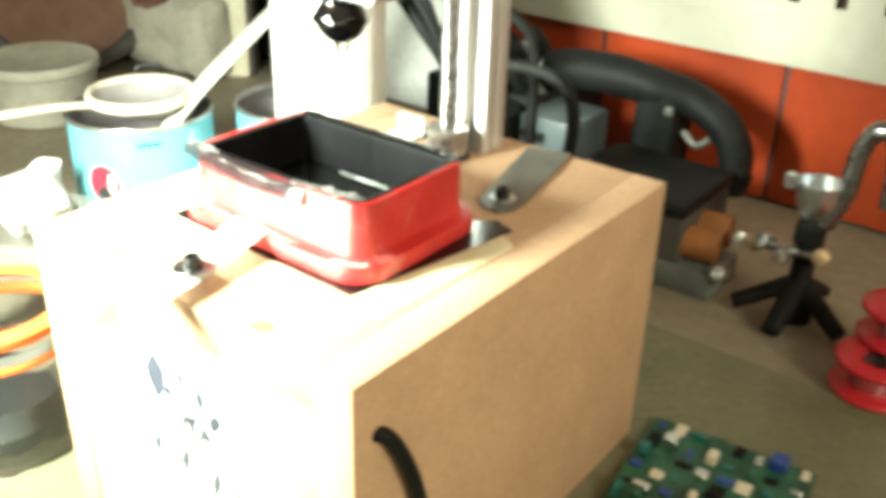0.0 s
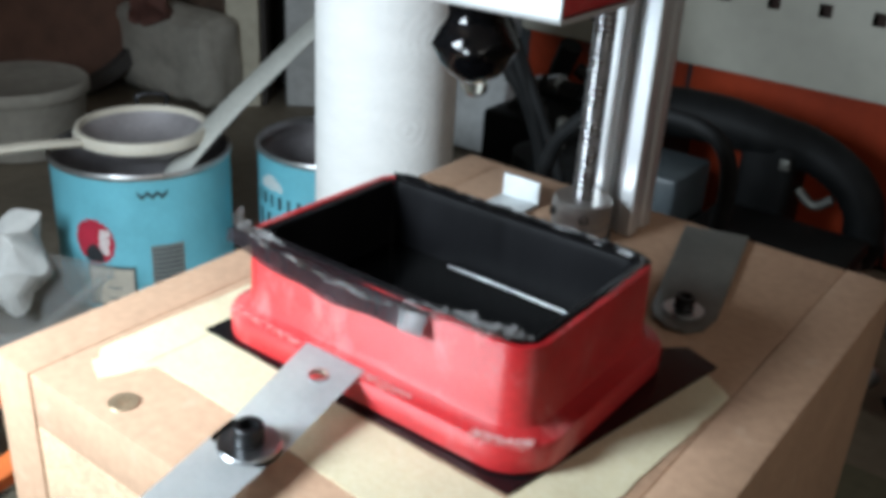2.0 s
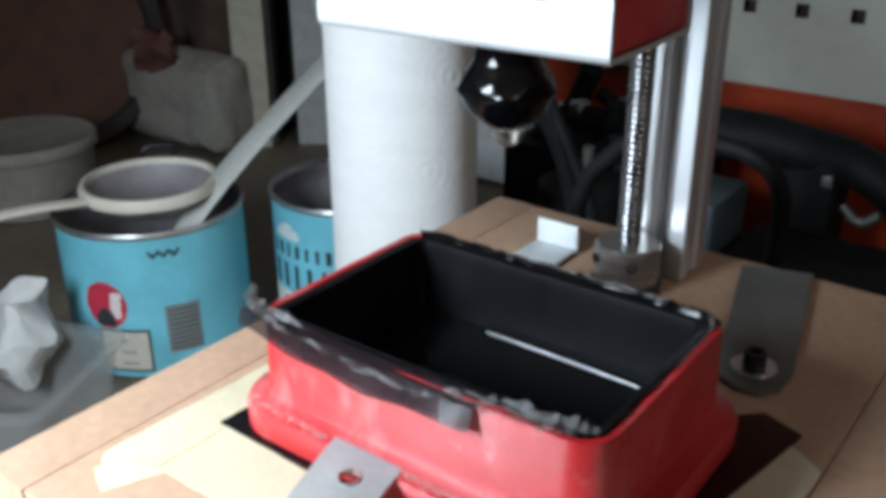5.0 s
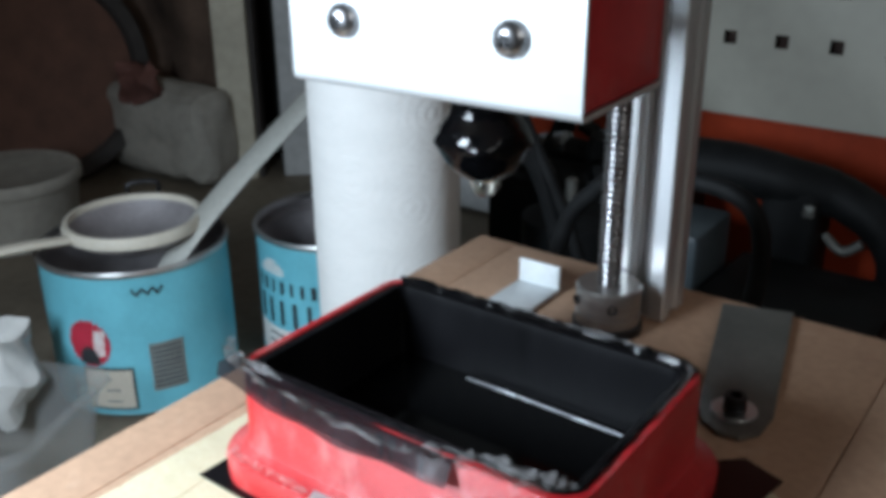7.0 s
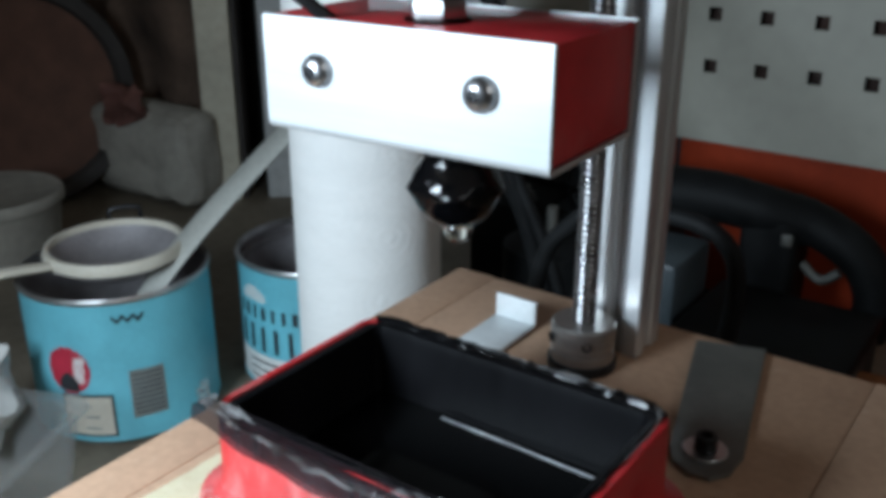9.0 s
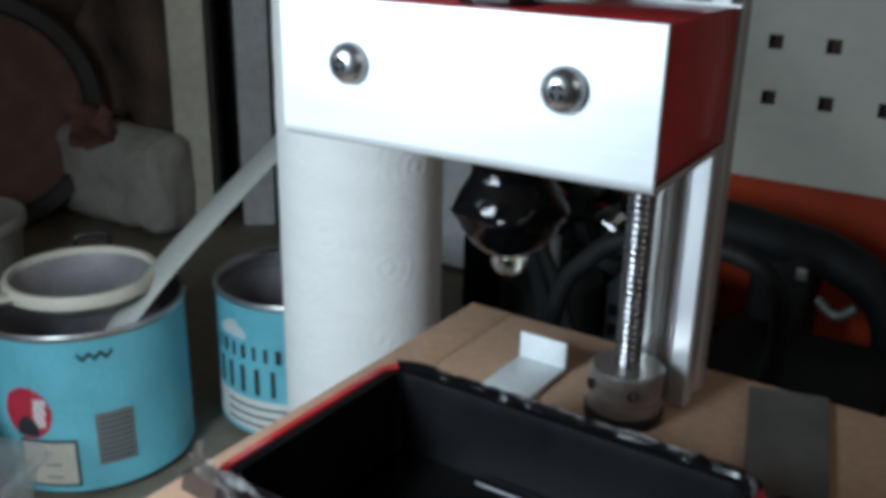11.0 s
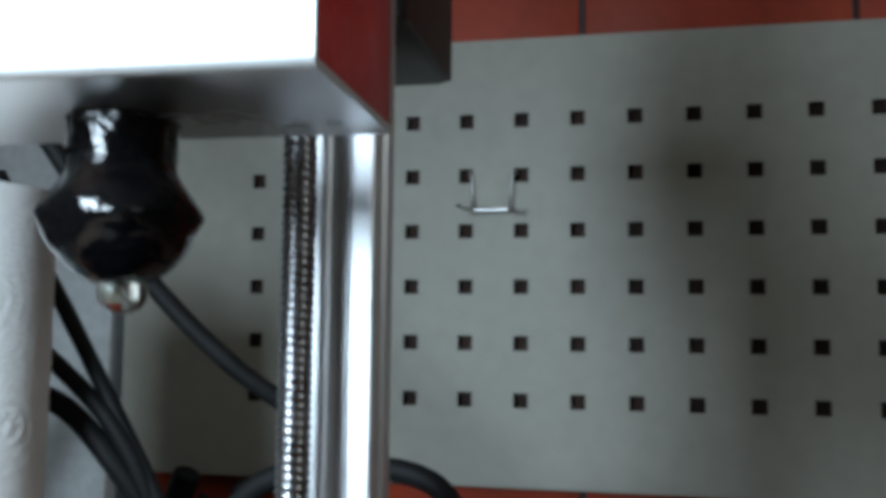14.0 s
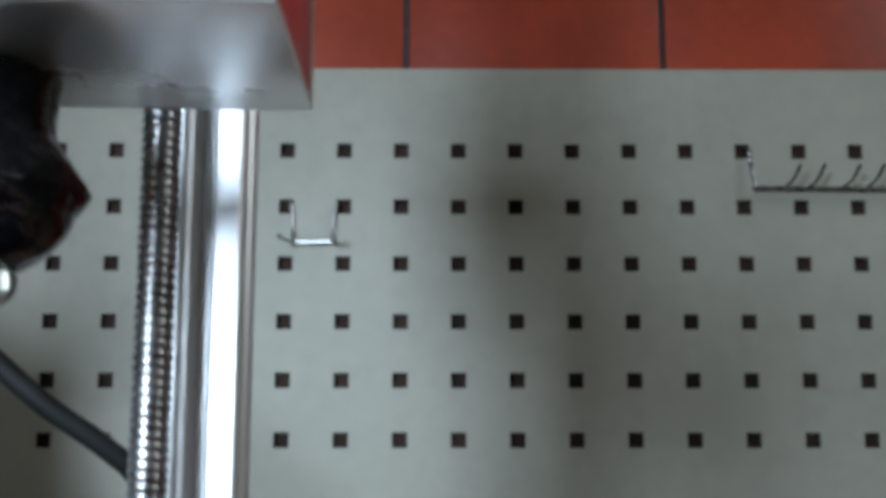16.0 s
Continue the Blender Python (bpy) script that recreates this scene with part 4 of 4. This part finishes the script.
for k in range(6):
    part("rib", box(-0.4, -0.378, 0.6165, 0.6195, 0.012 + k * 0.0125, 0.019 + k * 0.0125, 0.0006), M_TOOL, bl)
ms = thing("motor_spool", "dark round motor part resting behind the wooden box", "motor")
part("drum", lathe([(0.02, 0), (0.031, 0.002), (0.032, 0.02), (0.027, 0.024), (0.027, 0.05), (0.032, 0.054), (0.032, 0.09), (0.02, 0.094), (0.008, 0.095)], 36, (-0.44, 0.62, 0.0)), M_TOOL, ms)
part("shaft", lathe([(0.004, 0), (0.004, 0.02), (0.003, 0.021)], 16, (-0.44, 0.62, 0.095)), M_DULL_SHADED, ms)
jb = thing("junk_box", "black plastic crate full of dark oddments", "crate")
part("crate", box(-0.53, -0.40, 0.655, 0.76, 0.0, 0.095, 0.004), M_TOOL, jb)
for k in range(9):
    rr = random.Random(k)
    x, y = -0.515 + (k % 5) * 0.025, 0.675 + (k // 5) * 0.05
    part("oddment", tube([(x, y, 0.09), (x + rr.uniform(-0.02, 0.02), y + rr.uniform(-0.01, 0.01), 0.11), (x + rr.uniform(-0.03, 0.03), y, 0.115 + rr.uniform(0, 0.025))], 0.006 + rr.uniform(0, 0.004), 8, 4), (M_TOOL, M_DARKSTEEL, M_CABLE)[k % 3], jb)

# helping-hand stand with metal cup
hs = thing("helping_hand", "small black helping-hand stand holding a metal cup and joints", "helping hand", (-0.158, 0.618, -0.004))
for a in (205, 268, 335, 80):
    c, s = math.cos(radians(a)), math.sin(radians(a))
    part("leg", tube([(0, 0, 0.03), (c * 0.018, s * 0.018, 0.02), (c * 0.042, s * 0.042, 0.007)], 0.0085, 10, 5, flat=0.8, taper=0.8), M_TOOL, hs)
part("pillar", lathe([(0.013, 0), (0.013, 0.018), (0.008, 0.026), (0.008, 0.058), (0.0105, 0.06), (0.0105, 0.074), (0.006, 0.078)], 24), M_TOOL, hs)
part("cup", lathe([(0.005, 0.078), (0.011, 0.082), (0.0145, 0.093), (0.0155, 0.106), (0.0145, 0.106), (0.013, 0.094), (0.009, 0.084), (0.001, 0.083)], 32, cap=False), M_STEEL, hs, "bright metal cup")
part("cup_lug", lathe([(0.0035, 0), (0.0045, 0.001), (0.0045, 0.009), (0.0035, 0.01)], 16, (-0.0195, -0.003, 0.098)), M_STEEL, hs)
for k, (x, y, z) in enumerate(((-0.026, -0.01, 0.057), (-0.036, -0.004, 0.05), (-0.012, -0.016, 0.051), (0.013, -0.012, 0.058), (-0.048, 0.0, 0.047))):
    part("joint_knob", lathe([(0.001, -0.006), (0.0055, -0.005), (0.006, 0), (0.0055, 0.005), (0.001, 0.006)], 20, (x, y, z), axis=(0.3 * (k - 2), -1, 0.4)), (M_STEEL, M_BRASS)[k % 2], hs)
part("cross_arm", tube([(0.016, -0.006, 0.055), (-0.012, -0.008, 0.054), (-0.05, 0.0, 0.048)], 0.0032, 10, 6), M_DARKSTEEL, hs)
part("flex_arm", tube([(0.008, 0.0, 0.076), (0.016, 0.002, 0.1), (0.02, 0.002, 0.135), (0.03, 0.0, 0.15), (0.042, 0.0, 0.14), (0.045, 0.0, 0.1)], 0.0065, 12, 8), M_DARKSTEEL, hs)

bat = thing("battery_pack", "pack of orange-wrapped cylinders on a grey tray", "battery pack")
for k in range(2):
    part("cell", lathe([(0.006, 0), (0.0125, 0.001), (0.013, 0.002), (0.013, 0.05), (0.0125, 0.051), (0.005, 0.052)], 28, (-0.272, 0.636 - 0.0, 0.034) if not k else (-0.27, 0.612, 0.03), axis=(1, 0.15, 0)), M_RUST, bat)
part("tray", box(-0.278, -0.214, 0.596, 0.65, -0.004, 0.0165, 0.003), mat("grey_tray", (0.12, 0.14, 0.14), 0.5, var=0.15), bat)
part("clip", lathe([(0.003, 0), (0.006, 0.002), (0.006, 0.01), (0.003, 0.012)], 20, (-0.214, 0.6, 0.02), axis=(1, -0.4, 0)), M_STEEL, bat)

for k, (c, tilt) in enumerate((((-0.085, 0.555, 0.0), 0), ((-0.082, 0.585, 0.009), 8))):
    rg = thing("red_spool", "red plastic spool ring standing on the desk", "spool", c, group="red spools")
    part("flange_ring", lathe([(0.012, 0), (0.0255, 0), (0.0265, 0.001), (0.0265, 0.0028), (0.0255, 0.0038), (0.012, 0.0038), (0.012, 0)], 44, cap=False), M_REDRING, rg, smooth=50)
    part("hub", lathe([(0.012, 0.0038), (0.0125, 0.02), (0.009, 0.02), (0.009, 0.0)], 32, cap=False), M_STEEL, rg, "grey wound wire")
    part("flange_ring", lathe([(0.012, 0.02), (0.0255, 0.02), (0.0265, 0.021), (0.0265, 0.0228), (0.0255, 0.0238), (0.012, 0.0238), (0.012, 0.02)], 44, cap=False), M_REDRING, rg, smooth=50)
    rg.matrix_world = pose(c[0], c[1], (0.0 if k == 0 else 0.024), 0, 0, 20)

# circuit board
pcb = thing("circuit_board", "green circuit board crowded with small components", "circuit board", (-0.1235, 0.385, 0.0), 6)
part("board", box(-0.046, 0.046, -0.055, 0.055, 0.003, 0.0046, 0.0003), M_PCB, pcb)
rnd = random.Random(11)
kinds = [M_TOOL, M_STEEL, mat("blue_connector", (0.02, 0.06, 0.3), 0.4), M_CREAM, mat("teal_part", (0.02, 0.14, 0.14), 0.4), M_PCB]
for k in range(64):
    x, y = -0.041 + (k % 8) * 0.0115 + rnd.uniform(-0.002, 0.002), -0.049 + (k // 8) * 0.0138 + rnd.uniform(-0.002, 0.002)
    w, d, h_ = rnd.uniform(0.0014, 0.0048), rnd.uniform(0.0014, 0.0055), rnd.choice((0.0008, 0.0012, 0.0018, 0.003, 0.006))
    part("component", box(x - w, x + w, y - d, y + d, 0.0046, 0.0046 + h_, 0.0004, 1), kinds[k % 6], pcb)
for x in (-0.041, 0.041):
    for y in (-0.05, 0.05):
        part("standoff", lathe([(0.0025, 0), (0.0025, 0.003)], 10, (x, y, 0)), M_STEEL, pcb)

# cord poking from the side of the wooden box
cord = finish("cord", tube([(BX1 - 0.004, 0.192, 0.133), (BX1 + 0.003, 0.197, 0.1305), (BX1 + 0.005, 0.206, 0.112), (BX1 + 0.0045, 0.214, 0.088), (BX1 + 0.0045, 0.221, 0.05), (BX1 + 0.006, 0.228, 0.004)], 0.0032, 12, 10), M_CABLE, smooth=60)
tagged(cord, "short black cord hanging from the wooden box's side", "cord")

# sticker on the front
stk = thing("sticker", "white printed paper sticker with a dark drawing, on the wooden box", "sticker")
SY = BY0 - 0.0003
part("paper", box(-0.321, -0.24, SY, SY + 0.0004 + 0.0002, 0.03, 0.1335, 0.0), M_STICK, stk)


def leaf(cx, cz, w, h_, lean=0.0, front=SY - 0.0003):
    b = bmesh.new()
    ring = [(0, 1), (0.42, 0.45), (0.5, 0.1), (0.4, -0.4), (0.08, -1), (-0.12, -0.98), (-0.42, -0.35), (-0.5, 0.05), (-0.3, 0.5)]
    ring = [(cx + u * w + lean * v * h_ / 2, cz + v * h_ / 2) for u, v in ring]
    lo = [b.verts.new((x, front, z)) for x, z in ring]
    hi = [b.verts.new((x, SY - 0.0001, z)) for x, z in ring]
    b.faces.new(lo)
    b.faces.new(hi[::-1])
    for a in range(len(ring)):
        c = (a + 1) % len(ring)
        b.faces.new((lo[a], lo[c], hi[c], hi[a]))
    return b


LEAVES = ((-0.2943, 0.1161, 0.0135, 0.024, 0.0), (-0.2778, 0.1212, 0.0052, 0.0105, -0.2), (-0.2662, 0.1161, 0.0062, 0.0115, 0.0), (-0.258, 0.1082, 0.0078, 0.0105, 0.3), (-0.2646, 0.0987, 0.0075, 0.008, -0.4),
          (-0.2868, 0.1109, 0.0062, 0.0065, 0.3), (-0.2743, 0.1016, 0.005, 0.0075, -0.2), (-0.3067, 0.1053, 0.0042, 0.0092, -0.4))
STEMS = (((-0.308, 0.0958), (-0.2902, 0.0878)), ((-0.2971, 0.1003), (-0.2838, 0.0861)), ((-0.2898, 0.1055), (-0.2802, 0.0896)), ((-0.3035, 0.1), (-0.288, 0.087)), ((-0.2795, 0.1085), (-0.2775, 0.0915)), ((-0.3085, 0.0895), (-0.2925, 0.0845)), ((-0.262, 0.1035), (-0.2725, 0.0895)), ((-0.2695, 0.109), (-0.2755, 0.091)))
M_SLATE = mat("slate_ink", (0.045, 0.05, 0.075), 0.6, var=0.2, scale=80)
M_GREYINK = mat("grey_ink", (0.3, 0.31, 0.32), 0.7, var=0.2, scale=80)
for x, z, w, h_, lean in LEAVES:
    part("drawn_leaf", leaf(x, z, w, h_, lean), M_SLATE, stk)
for (xa, za), (xb, zb) in STEMS:
    part("drawn_stem", leaf((xa + xb) / 2, (za + zb) / 2, 0.0034, abs(zb - za), (xa - xb) / abs(za - zb), SY - 0.00022), M_SLATE, stk)
rnd = random.Random(21)
for k in range(7):
    x = -0.308 + k * 0.0095
    zz = 0.078 + rnd.uniform(-0.002, 0.002)
    part("drawn_bar", leaf(x, zz, 0.005, rnd.uniform(0.014, 0.02), 0.2), M_SLATE if k % 2 else M_GREYINK, stk)
    part("drawn_bar", leaf(x + 0.0045, zz - 0.001, 0.0024, 0.013, 0.2), M_GREYINK if k % 2 else M_SLATE, stk)

# hooks on the tool board
dh = thing("double_hook", "shiny bent-wire double hook hung in the tool board", "hook")
hz_ = PZ + PITCH * 4
for x, sgn in ((PX + 0.0035, 1), (PX + PITCH - 0.0045, -1)):
    part("wire", tube([(x, PY + 0.008, hz_ + 0.002), (x, PY - 0.002, hz_ + 0.002), (x + sgn * 0.001, PY - 0.0035, hz_ - 0.004), (x + sgn * 0.002, PY - 0.0045, hz_ - 0.019), (x + sgn * 0.002, PY - 0.012, hz_ - 0.0245), (x - sgn * 0.001, PY - 0.026, hz_ - 0.0252), (x - sgn * 0.003, PY - 0.032, hz_ - 0.0245)], 0.0013, 10, 6), M_HOOK, dh)
part("cross_bar", tube([(PX + 0.004, PY - 0.006, hz_ - 0.0243), (PX + PITCH * 0.5, PY - 0.006, hz_ - 0.0246), (PX + PITCH - 0.005, PY - 0.006, hz_ - 0.0243)], 0.0016, 10, 4), M_HOOK, dh)
rail = thing("hook_rail", "dull wire rail with short prongs hung in the tool board", "hook rail")
rx0, rz0 = PX + PITCH * 8, PZ + PITCH * 5
for x in (rx0 + 0.003, rx0 + PITCH * 4 + 0.003):
    part("hanger", tube([(x, PY + 0.008, rz0 + 0.002), (x, PY - 0.003, rz0 + 0.002), (x + 0.001, PY - 0.004, rz0 - 0.01), (x + 0.003, PY - 0.006, rz0 - 0.026)], 0.0012, 8, 6), M_DARKSTEEL, rail)
part("bar", tube([(rx0 + 0.004, PY - 0.007, rz0 - 0.0265), (rx0 + PITCH * 2, PY - 0.007, rz0 - 0.027), (rx0 + PITCH * 4 + 0.005, PY - 0.007, rz0 - 0.0265)], 0.0017, 10, 6), M_DARKSTEEL, rail)
for k in range(8):
    x = rx0 + 0.024 + (k // 2) * PITCH + (k % 2) * 0.0155
    part("prong", tube([(x, PY - 0.008, rz0 - 0.0265), (x + 0.001, PY - 0.022, rz0 - 0.024), (x + 0.0025, PY - 0.032, rz0 - 0.016)], 0.0011, 8, 5), M_DARKSTEEL, rail)

# ---- left side: jar, tub, tissue ----
jar = thing("glass_jar", "glass jar with an orange rubber seal and dark content", "jar", (-0.458, 0.192, 0.0))
jr = 0.043
part("glass", lathe([(jr - 0.004, 0.0), (jr, 0.004), (jr, 0.05), (jr - 0.003, 0.056), (jr - 0.003, 0.062), (jr - 0.0055, 0.062), (jr - 0.0055, 0.056), (jr - 0.0025, 0.05), (jr - 0.0025, 0.004), (0.001, 0.003)], 56, cap=False), M_GLASS, jar, smooth=50)
part("seal", lathe([(jr - 0.005, 0.0622), (jr + 0.0005, 0.0622), (jr + 0.001, 0.064), (jr + 0.0005, 0.0658), (jr - 0.005, 0.0658), (jr - 0.005, 0.0622)], 56, cap=False), M_SEAL, jar, "orange rubber seal ring")
part("lid", lathe([(jr - 0.001, 0.066), (jr, 0.0675), (jr, 0.073), (jr - 0.002, 0.075), (0.03, 0.0755), (0.027, 0.0735), (0.001, 0.073)], 56, cap=False), M_GLASS, jar, "clear glass lid")
part("lid_ring", lathe([(jr + 0.0002, 0.076), (jr + 0.001, 0.0775), (jr + 0.001, 0.0815), (jr - 0.001, 0.083), (jr - 0.008, 0.083), (jr - 0.008, 0.0815), (jr - 0.003, 0.0765), (jr + 0.0002, 0.076)], 56, cap=False), M_SEAL, jar, "orange lid ring")
part("content", lumpy(lathe([(0.001, 0.006), (0.026, 0.006), (0.03, 0.014), (0.024, 0.026), (0.001, 0.03)], 24), 0.006, 60, 3), M_INK, jar, "dark lump inside")

tub = thing("plastic_tub", "cloudy clear plastic tub beside the blue tin", "tub", (-0.602, 0.292, 0.0), 25)


def rr_loop(w, d, r_, z):
    return [(x, y, z) for x, y in rounded(-w, w, -d, d, r_, 5)]


part("tub_wall", loft([rr_loop(0.042, 0.034, 0.01, 0.0), rr_loop(0.05, 0.042, 0.012, 0.05), rr_loop(0.054, 0.046, 0.013, 0.0505), rr_loop(0.054, 0.046, 0.013, 0.053), rr_loop(0.0485, 0.0405, 0.012, 0.053), rr_loop(0.041, 0.033, 0.01, 0.002)]), M_TUB, tub, smooth=40)
tis = finish("crumpled_tissue", lumpy(lathe([(0.001, 0.0), (0.02, 0.002), (0.036, 0.012), (0.042, 0.026), (0.036, 0.044), (0.02, 0.058), (0.001, 0.064)], 40, (0, 0, 0)), 0.02, 46, 5), M_TISSUE, smooth=20)
tis.matrix_world = pose(-0.636, 0.316, 0.03, 8, 14, 30) @ Matrix.Diagonal((0.66, 0.72, 0.7, 1))
tagged(tis, "crumpled white tissue lying in the plastic tub", "tissue")

# ---- dim corner behind ----
for k, (c, w, mt, z0, lb) in enumerate((((-0.905, 0.752), 0.017, M_POST, 0.06, "cream painted upright post in the dim corner"), ((-0.863, 0.795), 0.016, M_GREYPOST, -0.004, "grey painted upright post in the dim corner"))):
    po = thing("upright_post", lb, "post", (*c, 0), 38, group="uprights")
    part("post", box(-w, w, -0.02, 0.02, z0 if z0 < 0 else -0.004, 0.9, 0.002), mt, po)
    part("edge_strip", box(w + 0.0005, w + 0.006, -0.014, 0.02, -0.004, 0.9, 0.001), M_DARK, po)
cl = thing("hanging_cloth", "dark brown crumpled cloth hanging in the corner", "cloth")
part("cloth", lumpy(dense_box(-1.16, -0.93, 0.745, 0.8, 0.06, 0.55, 9, 0.025), 0.035, 13, 2), M_BROWN, cl, smooth=60)
part("stain", lumpy(dense_box(-1.0, -0.945, 0.672, 0.69, 0.082, 0.118, 4, 0.008), 0.012, 60, 4), M_PINK, cl, "reddish fold")
sk = finish("white_sack", lumpy(dense_box(-1.07, -0.885, 0.68, 0.738, 0.0, 0.098, 9, 0.02), 0.006, 34, 3), M_SACK, smooth=60)
sk.location.z = -0.002
tagged(sk, "dusty off-white sack slumped in the dim corner", "sack")
bk = thing("white_bucket", "greyish white plastic bucket with a lid in the corner", "bucket", (-0.935, 0.508, -0.004))
part("bucket_wall", lathe([(0.046, 0), (0.052, 0.002), (0.057, 0.05), (0.058, 0.052)], 48), M_SACK, bk, smooth=50)
part("lid", lathe([(0.0595, 0.0525), (0.061, 0.054), (0.061, 0.062), (0.059, 0.064), (0.053, 0.0615), (0.001, 0.061)], 48, cap=False), M_SACK, bk, "flat bucket lid with a raised rim", 50)
ds = thing("dark_cabinet", "dark wooden cabinet standing in the corner", "cabinet")
part("cabinet_side", box(-1.5, -1.18, 0.3, 0.83, -0.004, 1.0, 0.004), M_DARK, ds)
part("cabinet_door", box(-1.1785, -1.165, 0.305, 0.825, 0.01, 0.99, 0.004), M_DARK, ds)
part("knob", lathe([(0.004, 0), (0.009, 0.004), (0.011, 0.012), (0.006, 0.016)], 20, (-1.165, 0.36, 0.5), axis=(1, 0, 0)), M_BRASS, ds)
bs = thing("round_basket", "dark brown round basket leaning against the cabinet", "basket", (-1.12, 0.655, 0.18))
part("basket_bowl", lathe([(0.001, 0.0), (0.06, 0.004), (0.1, 0.02), (0.106, 0.03), (0.1, 0.03), (0.06, 0.012), (0.001, 0.008)], 40, cap=False, axis=(1, -0.35, 0.1)), M_WICKER, bs, smooth=60)
part("rim", lathe([(0.094, 0.018), (0.108, 0.02), (0.116, 0.03), (0.112, 0.04), (0.099, 0.04), (0.094, 0.018)], 48, cap=False, axis=(1, -0.35, 0.1)), M_DARK, bs, "dark rolled rim", 60)
bs.location = (-1.075, 0.625, 0.108)
pan = finish("wall_board", box(-0.80, -0.5965, 0.79, 0.8385, 0.0, 1.0, 0.002), M_GREYPOST)
tagged(pan, "plain grey board beside the tool board", "board", kind="structure")
dkp = finish("dark_board", box(-1.17, -0.802, 0.815, 0.8385, 0.0, 1.0, 0.002), M_DARK)
tagged(dkp, "dark stained board closing the corner", "board", kind="structure")

# work lamp, out of the walk's view
wl = thing("work_lamp", "small black work lamp on a bent arm over the bench", "lamp", (-0.78, -0.06, -0.004))
part("lamp_base", lathe([(0.06, 0), (0.06, 0.008), (0.055, 0.012), (0.01, 0.014)], 40), M_TOOL, wl)
part("arm", tube([(0, 0, 0.01), (-0.03, -0.01, 0.25), (0.0, 0.0, 0.5), (0.19, 0.0, 0.5), (0.357, 0.012, 0.345)], 0.007, 12, 8), M_TOOL, wl)
lh = box(-0.065, 0.065, -0.085, 0.085, 0.004, 0.02, 0.004)
lm = look(LAMP_AT, LAMP_AIM)
lh.transform(Matrix.Translation((0.78, 0.06, 0.004)) @ lm)
part("lamp_head", lh, M_TOOL, wl)
